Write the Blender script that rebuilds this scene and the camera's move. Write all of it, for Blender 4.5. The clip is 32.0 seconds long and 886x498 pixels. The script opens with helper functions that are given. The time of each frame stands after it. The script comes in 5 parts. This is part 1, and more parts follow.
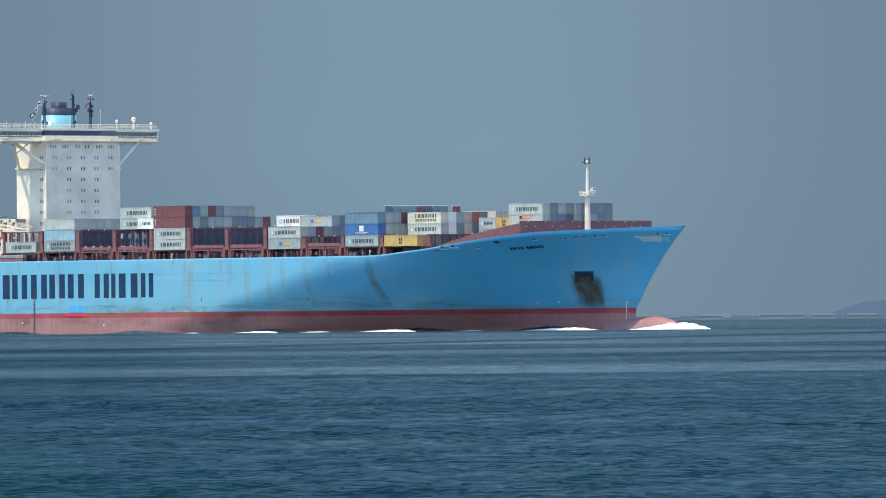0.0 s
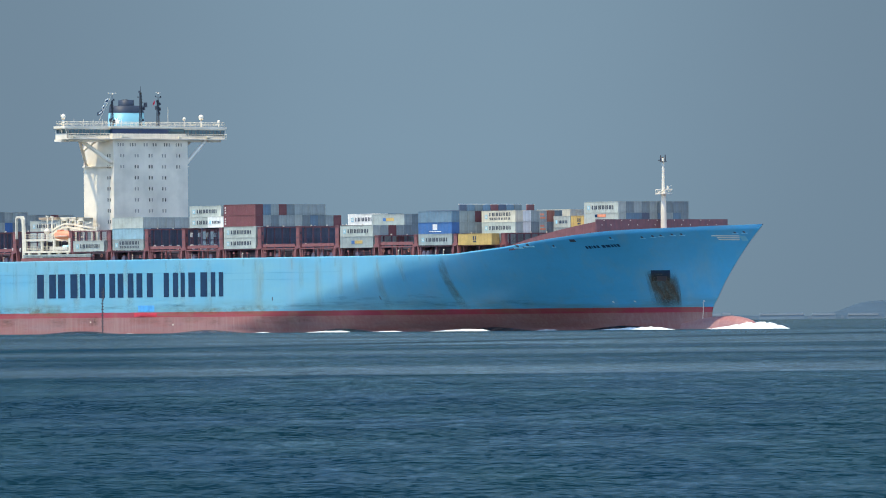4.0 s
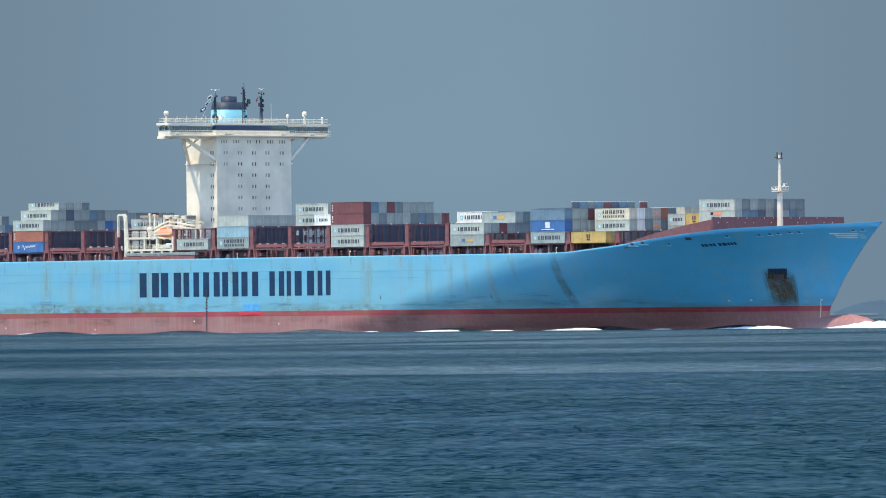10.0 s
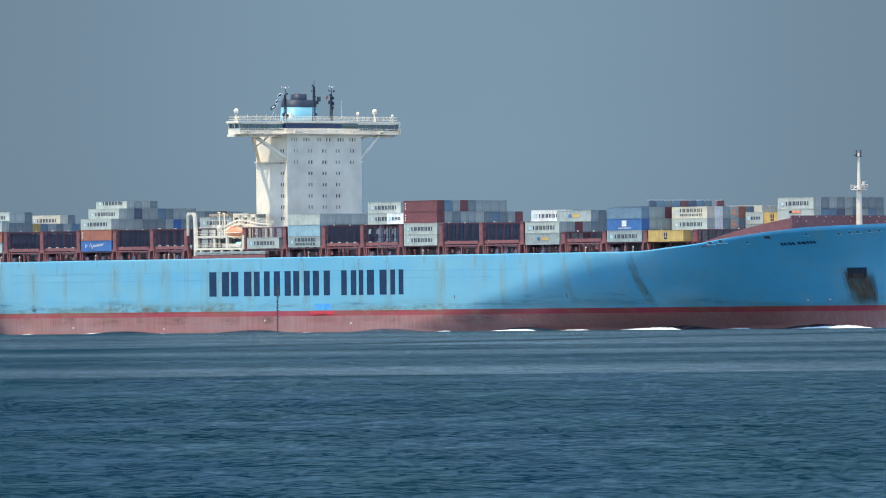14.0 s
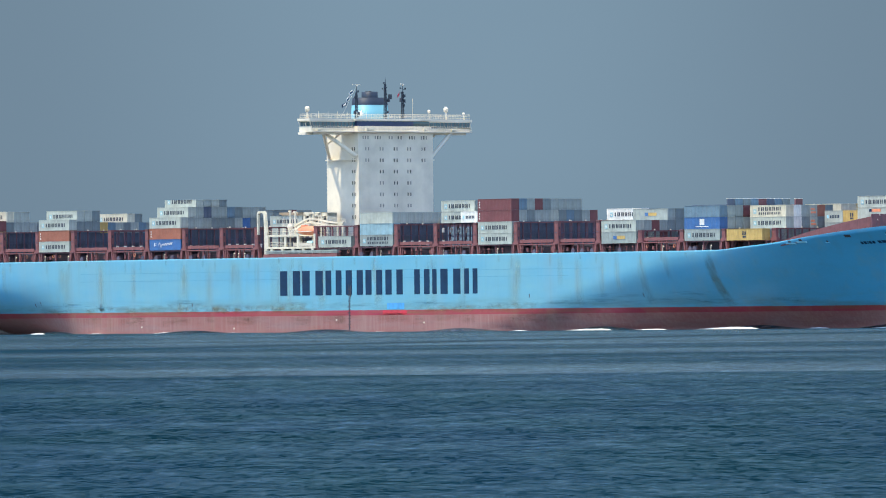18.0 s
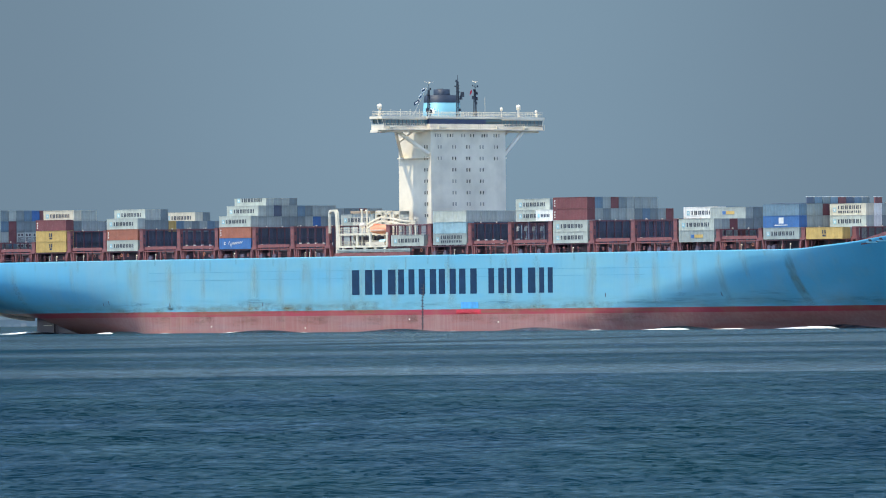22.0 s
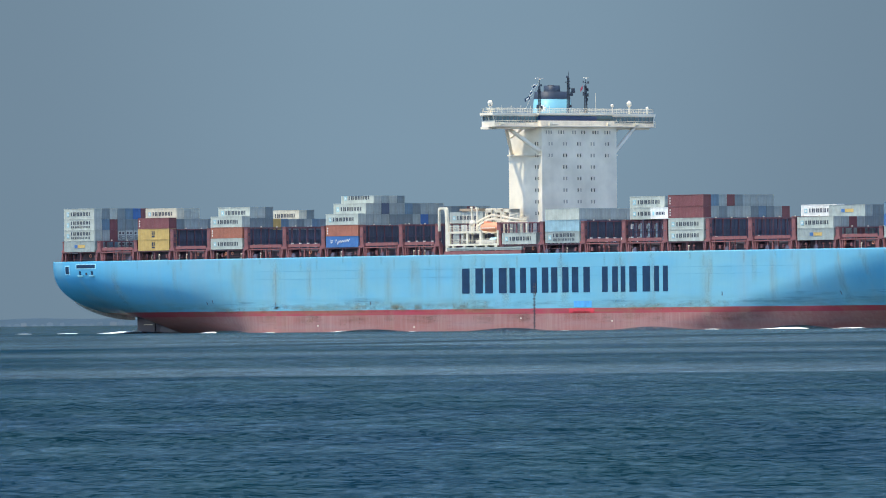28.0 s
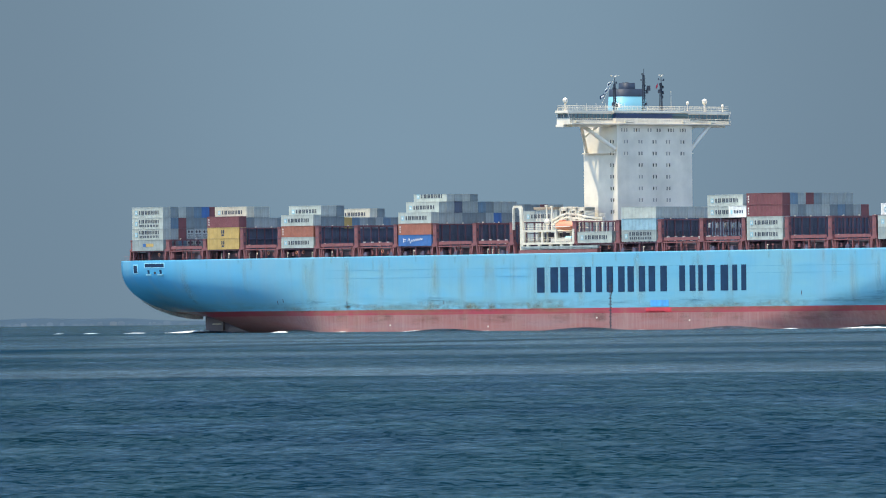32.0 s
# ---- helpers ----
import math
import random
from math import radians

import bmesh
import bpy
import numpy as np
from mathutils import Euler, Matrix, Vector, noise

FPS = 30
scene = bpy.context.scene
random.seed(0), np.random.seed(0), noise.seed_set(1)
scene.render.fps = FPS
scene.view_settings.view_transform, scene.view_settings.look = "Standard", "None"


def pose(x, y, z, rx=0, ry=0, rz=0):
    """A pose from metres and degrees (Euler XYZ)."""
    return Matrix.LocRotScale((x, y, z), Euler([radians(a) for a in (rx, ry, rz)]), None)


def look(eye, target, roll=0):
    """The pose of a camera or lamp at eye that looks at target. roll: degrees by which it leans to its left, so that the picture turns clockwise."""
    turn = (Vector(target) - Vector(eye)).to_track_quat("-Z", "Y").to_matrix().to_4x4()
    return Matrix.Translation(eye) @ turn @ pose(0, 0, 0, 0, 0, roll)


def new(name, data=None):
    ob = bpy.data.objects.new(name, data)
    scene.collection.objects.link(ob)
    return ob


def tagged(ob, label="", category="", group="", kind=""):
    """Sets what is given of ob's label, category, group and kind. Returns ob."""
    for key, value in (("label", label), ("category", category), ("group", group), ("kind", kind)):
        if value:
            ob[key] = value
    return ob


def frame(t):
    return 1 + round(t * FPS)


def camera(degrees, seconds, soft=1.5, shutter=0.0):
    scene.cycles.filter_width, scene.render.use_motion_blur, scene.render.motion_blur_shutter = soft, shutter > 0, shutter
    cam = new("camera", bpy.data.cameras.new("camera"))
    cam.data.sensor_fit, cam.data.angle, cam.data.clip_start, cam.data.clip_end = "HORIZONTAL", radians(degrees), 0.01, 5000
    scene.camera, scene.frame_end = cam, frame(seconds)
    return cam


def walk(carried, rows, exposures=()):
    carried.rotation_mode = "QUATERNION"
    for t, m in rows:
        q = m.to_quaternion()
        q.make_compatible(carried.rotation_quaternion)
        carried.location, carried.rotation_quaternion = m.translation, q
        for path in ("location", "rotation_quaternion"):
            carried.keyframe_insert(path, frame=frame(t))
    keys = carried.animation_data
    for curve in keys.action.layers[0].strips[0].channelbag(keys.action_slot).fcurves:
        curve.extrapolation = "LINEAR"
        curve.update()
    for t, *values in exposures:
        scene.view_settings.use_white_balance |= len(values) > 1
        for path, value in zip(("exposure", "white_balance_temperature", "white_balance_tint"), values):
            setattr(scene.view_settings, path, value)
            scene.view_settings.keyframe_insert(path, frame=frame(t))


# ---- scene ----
# ------------------------------------------------------------------ camera
cam = camera(5.3257, 32.0, soft=1.05)
EYE = pose(0, 0, 4.024, 90.395, 0.548, 0)
walk(cam, [(0.0, EYE), (32.0, EYE)])

# the ship's course: metres at the start, metres a second, heading in degrees
SHIP_START, SHIP_SPEED, HEADING = (-82.143, 2427.524), (4.47108, -4.61367), -48.767


def ship_pose(t):
    return pose(SHIP_START[0] + SHIP_SPEED[0] * t, SHIP_START[1] + SHIP_SPEED[1] * t, 0, 0, 0, HEADING)


# ------------------------------------------------------------------ light
SUN_ELEVATION, SUN_SIDE = 68.5, 223.8   # degrees above the sea; compass-like bearing, 0 is +y, 90 is +x
sun_dir = Vector((math.sin(radians(SUN_SIDE)) * math.cos(radians(SUN_ELEVATION)),
                  math.cos(radians(SUN_SIDE)) * math.cos(radians(SUN_ELEVATION)), math.sin(radians(SUN_ELEVATION))))
world = bpy.data.worlds.new("world")
scene.world = world
world.use_nodes = True
wn = world.node_tree
sky = wn.nodes.new("ShaderNodeTexSky")
sky.sky_type, sky.sun_disc = "NISHITA", False
sky.sun_elevation, sky.sun_rotation = radians(SUN_ELEVATION), radians(SUN_SIDE)
sky.air_density, sky.dust_density, sky.ozone_density = 1.35, 0.5, 6.0
wn.nodes["Background"].inputs["Strength"].default_value = 0.19
wn.links.new(sky.outputs[0], wn.nodes["Background"].inputs["Color"])
lamp = bpy.data.lights.new("sun", "SUN")
lamp.energy, lamp.angle, lamp.color = 3.75, radians(0.6), (1.0, 0.89, 0.665)
sun = new("sun", lamp)
sun.matrix_world = look(sun_dir * 300, (0, 0, 0))
scene.view_settings.exposure = 0.65


# ------------------------------------------------------------------ materials
def nodes_of(name):
    m = bpy.data.materials.new(name)
    m.use_nodes = True
    return m, m.node_tree, m.node_tree.nodes["Principled BSDF"]


def coords(nt, scale, output="Object"):
    tc, mp = nt.nodes.new("ShaderNodeTexCoord"), nt.nodes.new("ShaderNodeMapping")
    mp.inputs["Scale"].default_value = scale
    nt.links.new(tc.outputs[output], mp.inputs["Vector"])
    return mp.outputs[0]


def noise_of(nt, vec, scale, detail=4.0, rough=0.55, low=0.35, high=0.65):
    n, r = nt.nodes.new("ShaderNodeTexNoise"), nt.nodes.new("ShaderNodeMapRange")
    n.inputs["Scale"].default_value, n.inputs["Detail"].default_value, n.inputs["Roughness"].default_value = scale, detail, rough
    nt.links.new(vec, n.inputs["Vector"])
    r.inputs["From Min"].default_value, r.inputs["From Max"].default_value = low, high
    nt.links.new(n.outputs[0], r.inputs["Value"])
    return r.outputs[0]


def mixed(nt, fac, a, b, amount=1.0):
    mx = nt.nodes.new("ShaderNodeMix")
    mx.data_type = "RGBA"
    if amount != 1.0:
        mul = nt.nodes.new("ShaderNodeMath")
        mul.operation = "MULTIPLY"
        nt.links.new(fac, mul.inputs[0])
        mul.inputs[1].default_value = amount
        fac = mul.outputs[0]
    nt.links.new(fac, mx.inputs["Factor"])
    for key, c in (("A", a), ("B", b)):
        sock = [s for s in mx.inputs if s.name == key and s.type == "RGBA"][0]
        if isinstance(c, tuple):
            sock.default_value = (*c[:3], 1)
        else:
            nt.links.new(c, sock)
    return [s for s in mx.outputs if s.type == "RGBA"][0]


def product(nt, a, b):
    mul = nt.nodes.new("ShaderNodeMath")
    mul.operation = "MULTIPLY"
    nt.links.new(a, mul.inputs[0])
    nt.links.new(b, mul.inputs[1])
    return mul.outputs[0]


def band(nt, low0, low1, high0, high1):
    """1 between two heights, falling off smoothly to 0 below and above them."""
    tc, sep = nt.nodes.new("ShaderNodeTexCoord"), nt.nodes.new("ShaderNodeSeparateXYZ")
    nt.links.new(tc.outputs["Object"], sep.inputs[0])
    outs = []
    for a, b in ((low0, low1), (high1, high0)):
        r = nt.nodes.new("ShaderNodeMapRange")
        r.inputs["From Min"].default_value, r.inputs["From Max"].default_value = a, b
        nt.links.new(sep.outputs[2], r.inputs["Value"])
        outs.append(r.outputs[0])
    return product(nt, outs[0], outs[1])


def bumped(nt, bsdf, height, strength, distance):
    b = nt.nodes.new("ShaderNodeBump")
    b.inputs["Strength"].default_value, b.inputs["Distance"].default_value = strength, distance
    nt.links.new(height, b.inputs["Height"])
    nt.links.new(b.outputs[0], bsdf.inputs["Normal"])


def paint(name, colour, rough=0.5, dirt=(0.12, 0.08, 0.05), dirty=0.25, grain=0.5, metal=0.0, vary=0.0):
    """Weathered paint: blotches, downward streaks of dirt, slight dents."""
    m, nt, p = nodes_of(name)
    blot = noise_of(nt, coords(nt, (1, 1, 1)), grain, 5)
    streak = noise_of(nt, coords(nt, (1.6, 1.6, 0.12)), grain * 2.2, 5, 0.6, 0.45, 0.75)
    c = mixed(nt, blot, tuple(v * 0.84 for v in colour), tuple(min(1, v * 1.1) for v in colour))
    c = mixed(nt, streak, c, dirt, dirty)
    if vary:
        info, r = nt.nodes.new("ShaderNodeObjectInfo"), nt.nodes.new("ShaderNodeMapRange")
        nt.links.new(info.outputs["Random"], r.inputs["Value"])
        r.inputs["To Min"].default_value, r.inputs["To Max"].default_value = 0.0, vary
        c = mixed(nt, r.outputs[0], c, tuple(v * 0.45 for v in colour))
    nt.links.new(c, p.inputs["Base Color"])
    p.inputs["Roughness"].default_value, p.inputs["Metallic"].default_value = rough, metal
    bumped(nt, p, blot, 0.15, 0.05)
    return m


def hull_paint(name, colour, scum, scum_heights, rust_amount, worn=None, chalk=None):
    """Sea-worn hull paint with long rust runs, faded patches and a line of scum above the boot top."""
    m, nt, p = nodes_of(name)
    big = noise_of(nt, coords(nt, (0.05, 0.05, 0.12)), 1.0, 6, 0.6, 0.3, 0.7)
    runs = noise_of(nt, coords(nt, (0.35, 0.35, 0.018)), 1.0, 6, 0.65, 0.55, 0.8)
    fine = noise_of(nt, coords(nt, (1.2, 1.2, 0.25)), 1.0, 6, 0.7, 0.4, 0.75)
    plates = noise_of(nt, coords(nt, (0.09, 0.09, 0.36)), 1.0, 2, 0.4, 0.35, 0.65)
    c = mixed(nt, big, tuple(v * 0.9 for v in colour), tuple(min(1, v * 1.08) for v in colour))
    if chalk:
        # coats chalk paler amidships; the ends' deeper blue also paints in their shade
        tc, sep, fade = nt.nodes.new("ShaderNodeTexCoord"), nt.nodes.new("ShaderNodeSeparateXYZ"), nt.nodes.new("ShaderNodeMapRange")
        nt.links.new(tc.outputs["Object"], sep.inputs[0])
        fade.inputs["From Min"].default_value, fade.inputs["From Max"].default_value = 165.0, 90.0
        nt.links.new(sep.outputs[0], fade.inputs["Value"])
        aft = nt.nodes.new("ShaderNodeMapRange")
        aft.inputs["From Min"].default_value, aft.inputs["From Max"].default_value = -178.0, -120.0
        nt.links.new(sep.outputs[0], aft.inputs["Value"])
        midship_mask = product(nt, product(nt, fade.outputs[0], aft.outputs[0]), noise_of(nt, coords(nt, (0.03, 0.03, 0.1)), 1.0, 5, 0.6, 0.1, 0.55))
        c = mixed(nt, midship_mask, c, chalk, 0.9)
    c = mixed(nt, plates, c, tuple(v * 0.82 + 0.01 for v in colour), 0.2 if chalk else 0.45)
    wash = noise_of(nt, coords(nt, (0.16, 0.16, 0.006)), 1.0, 4, 0.6, 0.5, 0.72)
    c = mixed(nt, wash, c, tuple(0.62 * v + 0.38 * w for v, w in zip(colour, (0.36, 0.36, 0.24))), 0.6)
    c = mixed(nt, runs, c, (0.17, 0.13, 0.07), rust_amount)
    low = product(nt, band(nt, *scum_heights), noise_of(nt, coords(nt, (0.06, 0.06, 0.5)), 1.0, 7, 0.7, 0.4, 0.62))
    c = mixed(nt, low, c, scum, 0.75)
    c = mixed(nt, fine, c, tuple(v * 0.72 for v in colour), 0.14 if chalk else 0.22)
    if worn:
        c = mixed(nt, noise_of(nt, coords(nt, (1.1, 1.1, 0.06)), 1.0, 5, 0.7, 0.45, 0.75), c, worn, 0.5)
        c = mixed(nt, noise_of(nt, coords(nt, (3.0, 3.0, 0.12)), 1.0, 4, 0.7, 0.58, 0.7), c, tuple(v * 0.5 for v in colour), 0.4)
        c = mixed(nt, noise_of(nt, coords(nt, (0.3, 0.3, 3.0)), 1.0, 4, 0.7, 0.56, 0.7), c, tuple(v * 0.5 for v in colour), 0.4)
    nt.links.new(c, p.inputs["Base Color"])
    p.inputs["Roughness"].default_value = 0.42
    bumped(nt, p, plates, 0.25, 0.08)
    return m


HULL_BLUE = hull_paint("hull_blue", (0.068, 0.365, 0.61), (0.10, 0.22, 0.24), (5.2, 5.4, 6.0, 8.6), 0.16, chalk=(0.165, 0.40, 0.495))
BOOT_RED = hull_paint("boot_stripe_red", (0.36, 0.03, 0.065), (0.2, 0.10, 0.05), (4.0, 4.6, 5.2, 6.0), 0.3)
ANTIFOUL = hull_paint("antifouling_red", (0.32, 0.12, 0.112), (0.27, 0.165, 0.17), (-1.0, 1.0, 2.0, 5.0), 0.25, (0.41, 0.265, 0.25))
# bottom red turned dark purple: the counter's shade is in this colour
RUDDER_SHADED = hull_paint("rudder_red", (0.05, 0.03, 0.07), (0.05, 0.035, 0.07), (-1.0, 1.0, 2.0, 5.0), 0.05)
FRESH_RED = paint("fresh_boot_red", (0.55, 0.035, 0.06), 0.5)
NAVY = paint("navy_paint", (0.009, 0.036, 0.088), 0.6, (0.08, 0.07, 0.06), 0.06)
NAVY.node_tree.nodes["Principled BSDF"].inputs["Specular IOR Level"].default_value = 0.2
WHITE = paint("white_ship_paint", (0.73, 0.66, 0.545), 0.5, (0.45, 0.36, 0.22), 0.1, 0.16)
MAST_BLACK = paint("mast_black", (0.02, 0.03, 0.05), 0.6, (0.05, 0.04, 0.04), 0.1)
BAND_BLUE = paint("bridge_band_blue", (0.012, 0.032, 0.095), 0.5, (0.1, 0.08, 0.06), 0.1)
CREAM = paint("cream_paint", (0.72, 0.66, 0.53), 0.5, (0.3, 0.2, 0.1), 0.25)
# cream darkened to tan, with the casing roof's shade in the colour
CREAM_SHADED = paint("tan_paint", (0.4, 0.31, 0.22), 0.6, (0.2, 0.12, 0.06), 0.3)
DECK_RED = paint("deck_red_oxide", (0.14, 0.06, 0.075), 0.6, (0.06, 0.05, 0.07), 0.6, 0.6)
# slate tone with the navy shade under the lashing bridges put into it
LASH_SHADE = paint("dark_slate_paint", (0.11, 0.105, 0.155), 0.7, (0.05, 0.05, 0.07), 0.5, 0.8)
LASH_POST = paint("post_red_oxide", (0.165, 0.085, 0.105), 0.7, (0.08, 0.05, 0.06), 0.4, 0.8)
# the lashing red again, darkened to stand for shade on the beams
LASH_RED_SHADED = paint("beam_red_oxide", (0.18, 0.075, 0.085), 0.7, (0.07, 0.04, 0.05), 0.45, 0.8)
LASH_RED = paint("lashing_red_oxide", (0.24, 0.088, 0.09), 0.6, (0.07, 0.03, 0.03), 0.45, 0.8)
DARK_STEEL = paint("dark_steel", (0.05, 0.045, 0.06), 0.6, (0.1, 0.05, 0.03), 0.3)
GREY_STEEL = paint("grey_steel", (0.2, 0.21, 0.215), 0.5, (0.1, 0.07, 0.05), 0.3)
ORANGE = paint("lifeboat_orange", (0.78, 0.28, 0.15), 0.4, (0.4, 0.15, 0.1), 0.2)
FUNNEL_TOP = paint("funnel_navy", (0.018, 0.032, 0.06), 0.6, (0.05, 0.04, 0.04), 0.1)
FUNNEL_BLUE = paint("funnel_light_blue", (0.16, 0.41, 0.53), 0.5, (0.2, 0.3, 0.3), 0.1, 0.12)
ICE_BLUE = paint("mark_ice_blue", (0.36, 0.7, 0.85), 0.45)
LOGO_BLUE = paint("logo_pale_blue", (0.28, 0.5, 0.57), 0.5)
LETTER_GREY = paint("lettering_slate", (0.03, 0.045, 0.075), 0.6)
BRIGHT_BLUE = paint("touch_up_blue", (0.07, 0.36, 0.75), 0.45)


SEAM_BLUE = paint("seam_blue", (0.085, 0.31, 0.46), 0.5)


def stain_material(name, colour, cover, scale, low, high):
    """Rust that lies on paint in torn patches, thinning out towards its edges."""
    m, nt, p = nodes_of(name)
    p.inputs["Base Color"].default_value = (*colour, 1)
    p.inputs["Roughness"].default_value = 0.85
    n = noise_of(nt, coords(nt, scale), 1.0, 5, 0.6, low, high)
    tc, sep = nt.nodes.new("ShaderNodeTexCoord"), nt.nodes.new("ShaderNodeSeparateXYZ")
    nt.links.new(tc.outputs["Generated"], sep.inputs[0])
    edge = None
    for axis in (0, 2):
        r = nt.nodes.new("ShaderNodeMath")
        r.operation = "PINGPONG"
        nt.links.new(sep.outputs[axis], r.inputs[0])
        r.inputs[1].default_value = 0.5
        w = nt.nodes.new("ShaderNodeMapRange")
        w.inputs["From Max"].default_value = 0.3
        nt.links.new(r.outputs[0], w.inputs["Value"])
        edge = w.outputs[0] if edge is None else product(nt, edge, w.outputs[0])
    k = nt.nodes.new("ShaderNodeMath")
    k.operation = "MULTIPLY"
    nt.links.new(product(nt, edge, n), k.inputs[0])
    k.inputs[1].default_value = cover
    nt.links.new(k.outputs[0], p.inputs["Alpha"])
    return m


STAIN = stain_material("thin_rust", (0.40, 0.36, 0.2), 0.28, (1.1, 1.1, 0.06), 0.3, 0.75)
STAIN_SCUM = stain_material("ochre_scum", (0.28, 0.22, 0.09), 0.48, (0.35, 0.35, 0.6), 0.38, 0.72)
STAIN_SCUFF = stain_material("tug_scuffs", (0.03, 0.15, 0.24), 0.28, (0.16, 0.16, 2.6), 0.46, 0.64)
STAIN_HEAVY = stain_material("thick_rust", (0.085, 0.068, 0.045), 0.78, (0.7, 0.7, 0.12), 0.1, 0.6)
STAIN_PALE = stain_material("pale_wash", (0.36, 0.45, 0.36), 0.4, (0.5, 0.5, 0.05), 0.25, 0.8)
STAIN_BOTTOM = stain_material("bottom_grime", (0.16, 0.11, 0.085), 0.3, (0.22, 0.22, 1.5), 0.32, 0.75)
STAIN_OCHRE = stain_material("rust_fringe", (0.22, 0.17, 0.05), 0.5, (0.8, 0.8, 0.12), 0.15, 0.7)


def glass_material(name, colour):
    m, nt, p = nodes_of(name)
    p.inputs["Base Color"].default_value = (*colour, 1)
    p.inputs["Roughness"].default_value = 0.12
    p.inputs["IOR"].default_value = 1.5
    return m


GLASS, PORT_GLASS = glass_material("bridge_glass", (0.03, 0.10, 0.14)), glass_material("port_glass", (0.05, 0.055, 0.06))
BLIND_GLASS = glass_material("curtained_glass", (0.28, 0.27, 0.25))
BOX_COLOURS = {
    "light": ((0.43, 0.47, 0.43), "pale grey"), "grey": ((0.32, 0.37, 0.36), "mid grey"), "red": ((0.19, 0.06, 0.068), "dark red"),
    "blue": ((0.045, 0.15, 0.38), "strong blue"), "steel": ((0.135, 0.225, 0.30), "faded steel-blue"), "yellow": ((0.53, 0.365, 0.12), "yellow"),
    "brown": ((0.36, 0.13, 0.085), "brick-brown"), "cream": ((0.62, 0.58, 0.46), "cream"), "white": ((0.82, 0.82, 0.78), "white"),
    "pale": ((0.27, 0.43, 0.5), "pale blue"), "dark": ((0.085, 0.115, 0.175), "dark navy"), "slate": ((0.19, 0.24, 0.255), "slate-grey")}
BOX_PAINT = {k: paint("box_" + k, c, 0.55, (0.12, 0.08, 0.05), 0.3, 0.5, 0.0, 0.25) for k, (c, _) in BOX_COLOURS.items()}


def water_material():
    m, nt, p = nodes_of("sea_water")
    nt.nodes.remove(p)
    out = nt.nodes["Material Output"]
    body, sheen, both = nt.nodes.new("ShaderNodeBsdfDiffuse"), nt.nodes.new("ShaderNodeBsdfGlossy"), nt.nodes.new("ShaderNodeMixShader")
    sheen.inputs["Roughness"].default_value = 0.22
    sheen.inputs["Color"].default_value = (0.85, 0.96, 0.985, 1)

    def scaled(a, k, b=None):
        n = nt.nodes.new("ShaderNodeMath")
        n.operation = "MULTIPLY_ADD"
        nt.links.new(a, n.inputs[0])
        n.inputs[1].default_value, n.inputs[2].default_value = k, 0.0
        if b is not None:
            nt.links.new(b, n.inputs[2])
        return n.outputs[0]

    # wind streaks of many sizes, long across the view; wave glints painted as noise
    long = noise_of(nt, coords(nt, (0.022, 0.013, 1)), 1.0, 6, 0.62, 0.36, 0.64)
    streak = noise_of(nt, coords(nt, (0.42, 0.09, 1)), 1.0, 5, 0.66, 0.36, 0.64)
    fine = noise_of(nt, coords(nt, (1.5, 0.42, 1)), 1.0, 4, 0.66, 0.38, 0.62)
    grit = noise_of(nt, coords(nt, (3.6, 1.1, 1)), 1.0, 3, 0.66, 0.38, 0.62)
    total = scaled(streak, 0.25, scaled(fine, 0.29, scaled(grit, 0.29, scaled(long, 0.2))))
    # bands of calmer and rougher water, painted as sheen by distance
    tc, sep = nt.nodes.new("ShaderNodeTexCoord"), nt.nodes.new("ShaderNodeSeparateXYZ")
    nt.links.new(tc.outputs["Object"], sep.inputs[0])
    wob = noise_of(nt, coords(nt, (0.03, 0.004, 1)), 1.0, 6, 0.65, 0.0, 1.0)
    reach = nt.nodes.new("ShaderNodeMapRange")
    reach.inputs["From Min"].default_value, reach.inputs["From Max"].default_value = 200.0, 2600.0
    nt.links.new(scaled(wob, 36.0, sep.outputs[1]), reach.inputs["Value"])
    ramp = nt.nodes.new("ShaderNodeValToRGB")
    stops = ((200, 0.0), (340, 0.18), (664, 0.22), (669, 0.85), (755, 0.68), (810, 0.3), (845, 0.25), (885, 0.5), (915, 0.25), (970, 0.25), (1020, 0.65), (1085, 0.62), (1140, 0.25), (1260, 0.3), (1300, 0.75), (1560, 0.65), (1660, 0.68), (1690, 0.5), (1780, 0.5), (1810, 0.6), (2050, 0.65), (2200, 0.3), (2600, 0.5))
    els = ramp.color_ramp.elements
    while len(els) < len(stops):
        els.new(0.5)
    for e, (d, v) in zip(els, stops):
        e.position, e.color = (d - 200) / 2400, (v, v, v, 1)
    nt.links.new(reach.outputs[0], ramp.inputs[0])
    # sheen painted weaker over a broad stretch west of the line of sight
    patchiness, rough = nt.nodes.new("ShaderNodeMath"), nt.nodes.new("ShaderNodeMapRange")
    patchiness.operation = "MULTIPLY_ADD"
    nt.links.new(sep.outputs[1], patchiness.inputs[0])
    patchiness.inputs[1].default_value = 0.03
    nt.links.new(scaled(wob, 3.0, sep.outputs[0]), patchiness.inputs[2])
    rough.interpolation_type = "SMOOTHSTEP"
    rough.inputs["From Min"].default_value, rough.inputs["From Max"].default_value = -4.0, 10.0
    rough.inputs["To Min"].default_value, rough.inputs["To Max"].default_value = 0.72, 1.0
    nt.links.new(patchiness.outputs[0], rough.inputs["Value"])
    # a dark line of current that runs aslant far out, painted into the sheen
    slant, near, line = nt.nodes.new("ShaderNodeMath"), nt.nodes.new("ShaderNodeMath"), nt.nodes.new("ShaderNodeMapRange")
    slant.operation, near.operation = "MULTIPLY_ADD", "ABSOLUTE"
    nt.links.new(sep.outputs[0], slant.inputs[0])
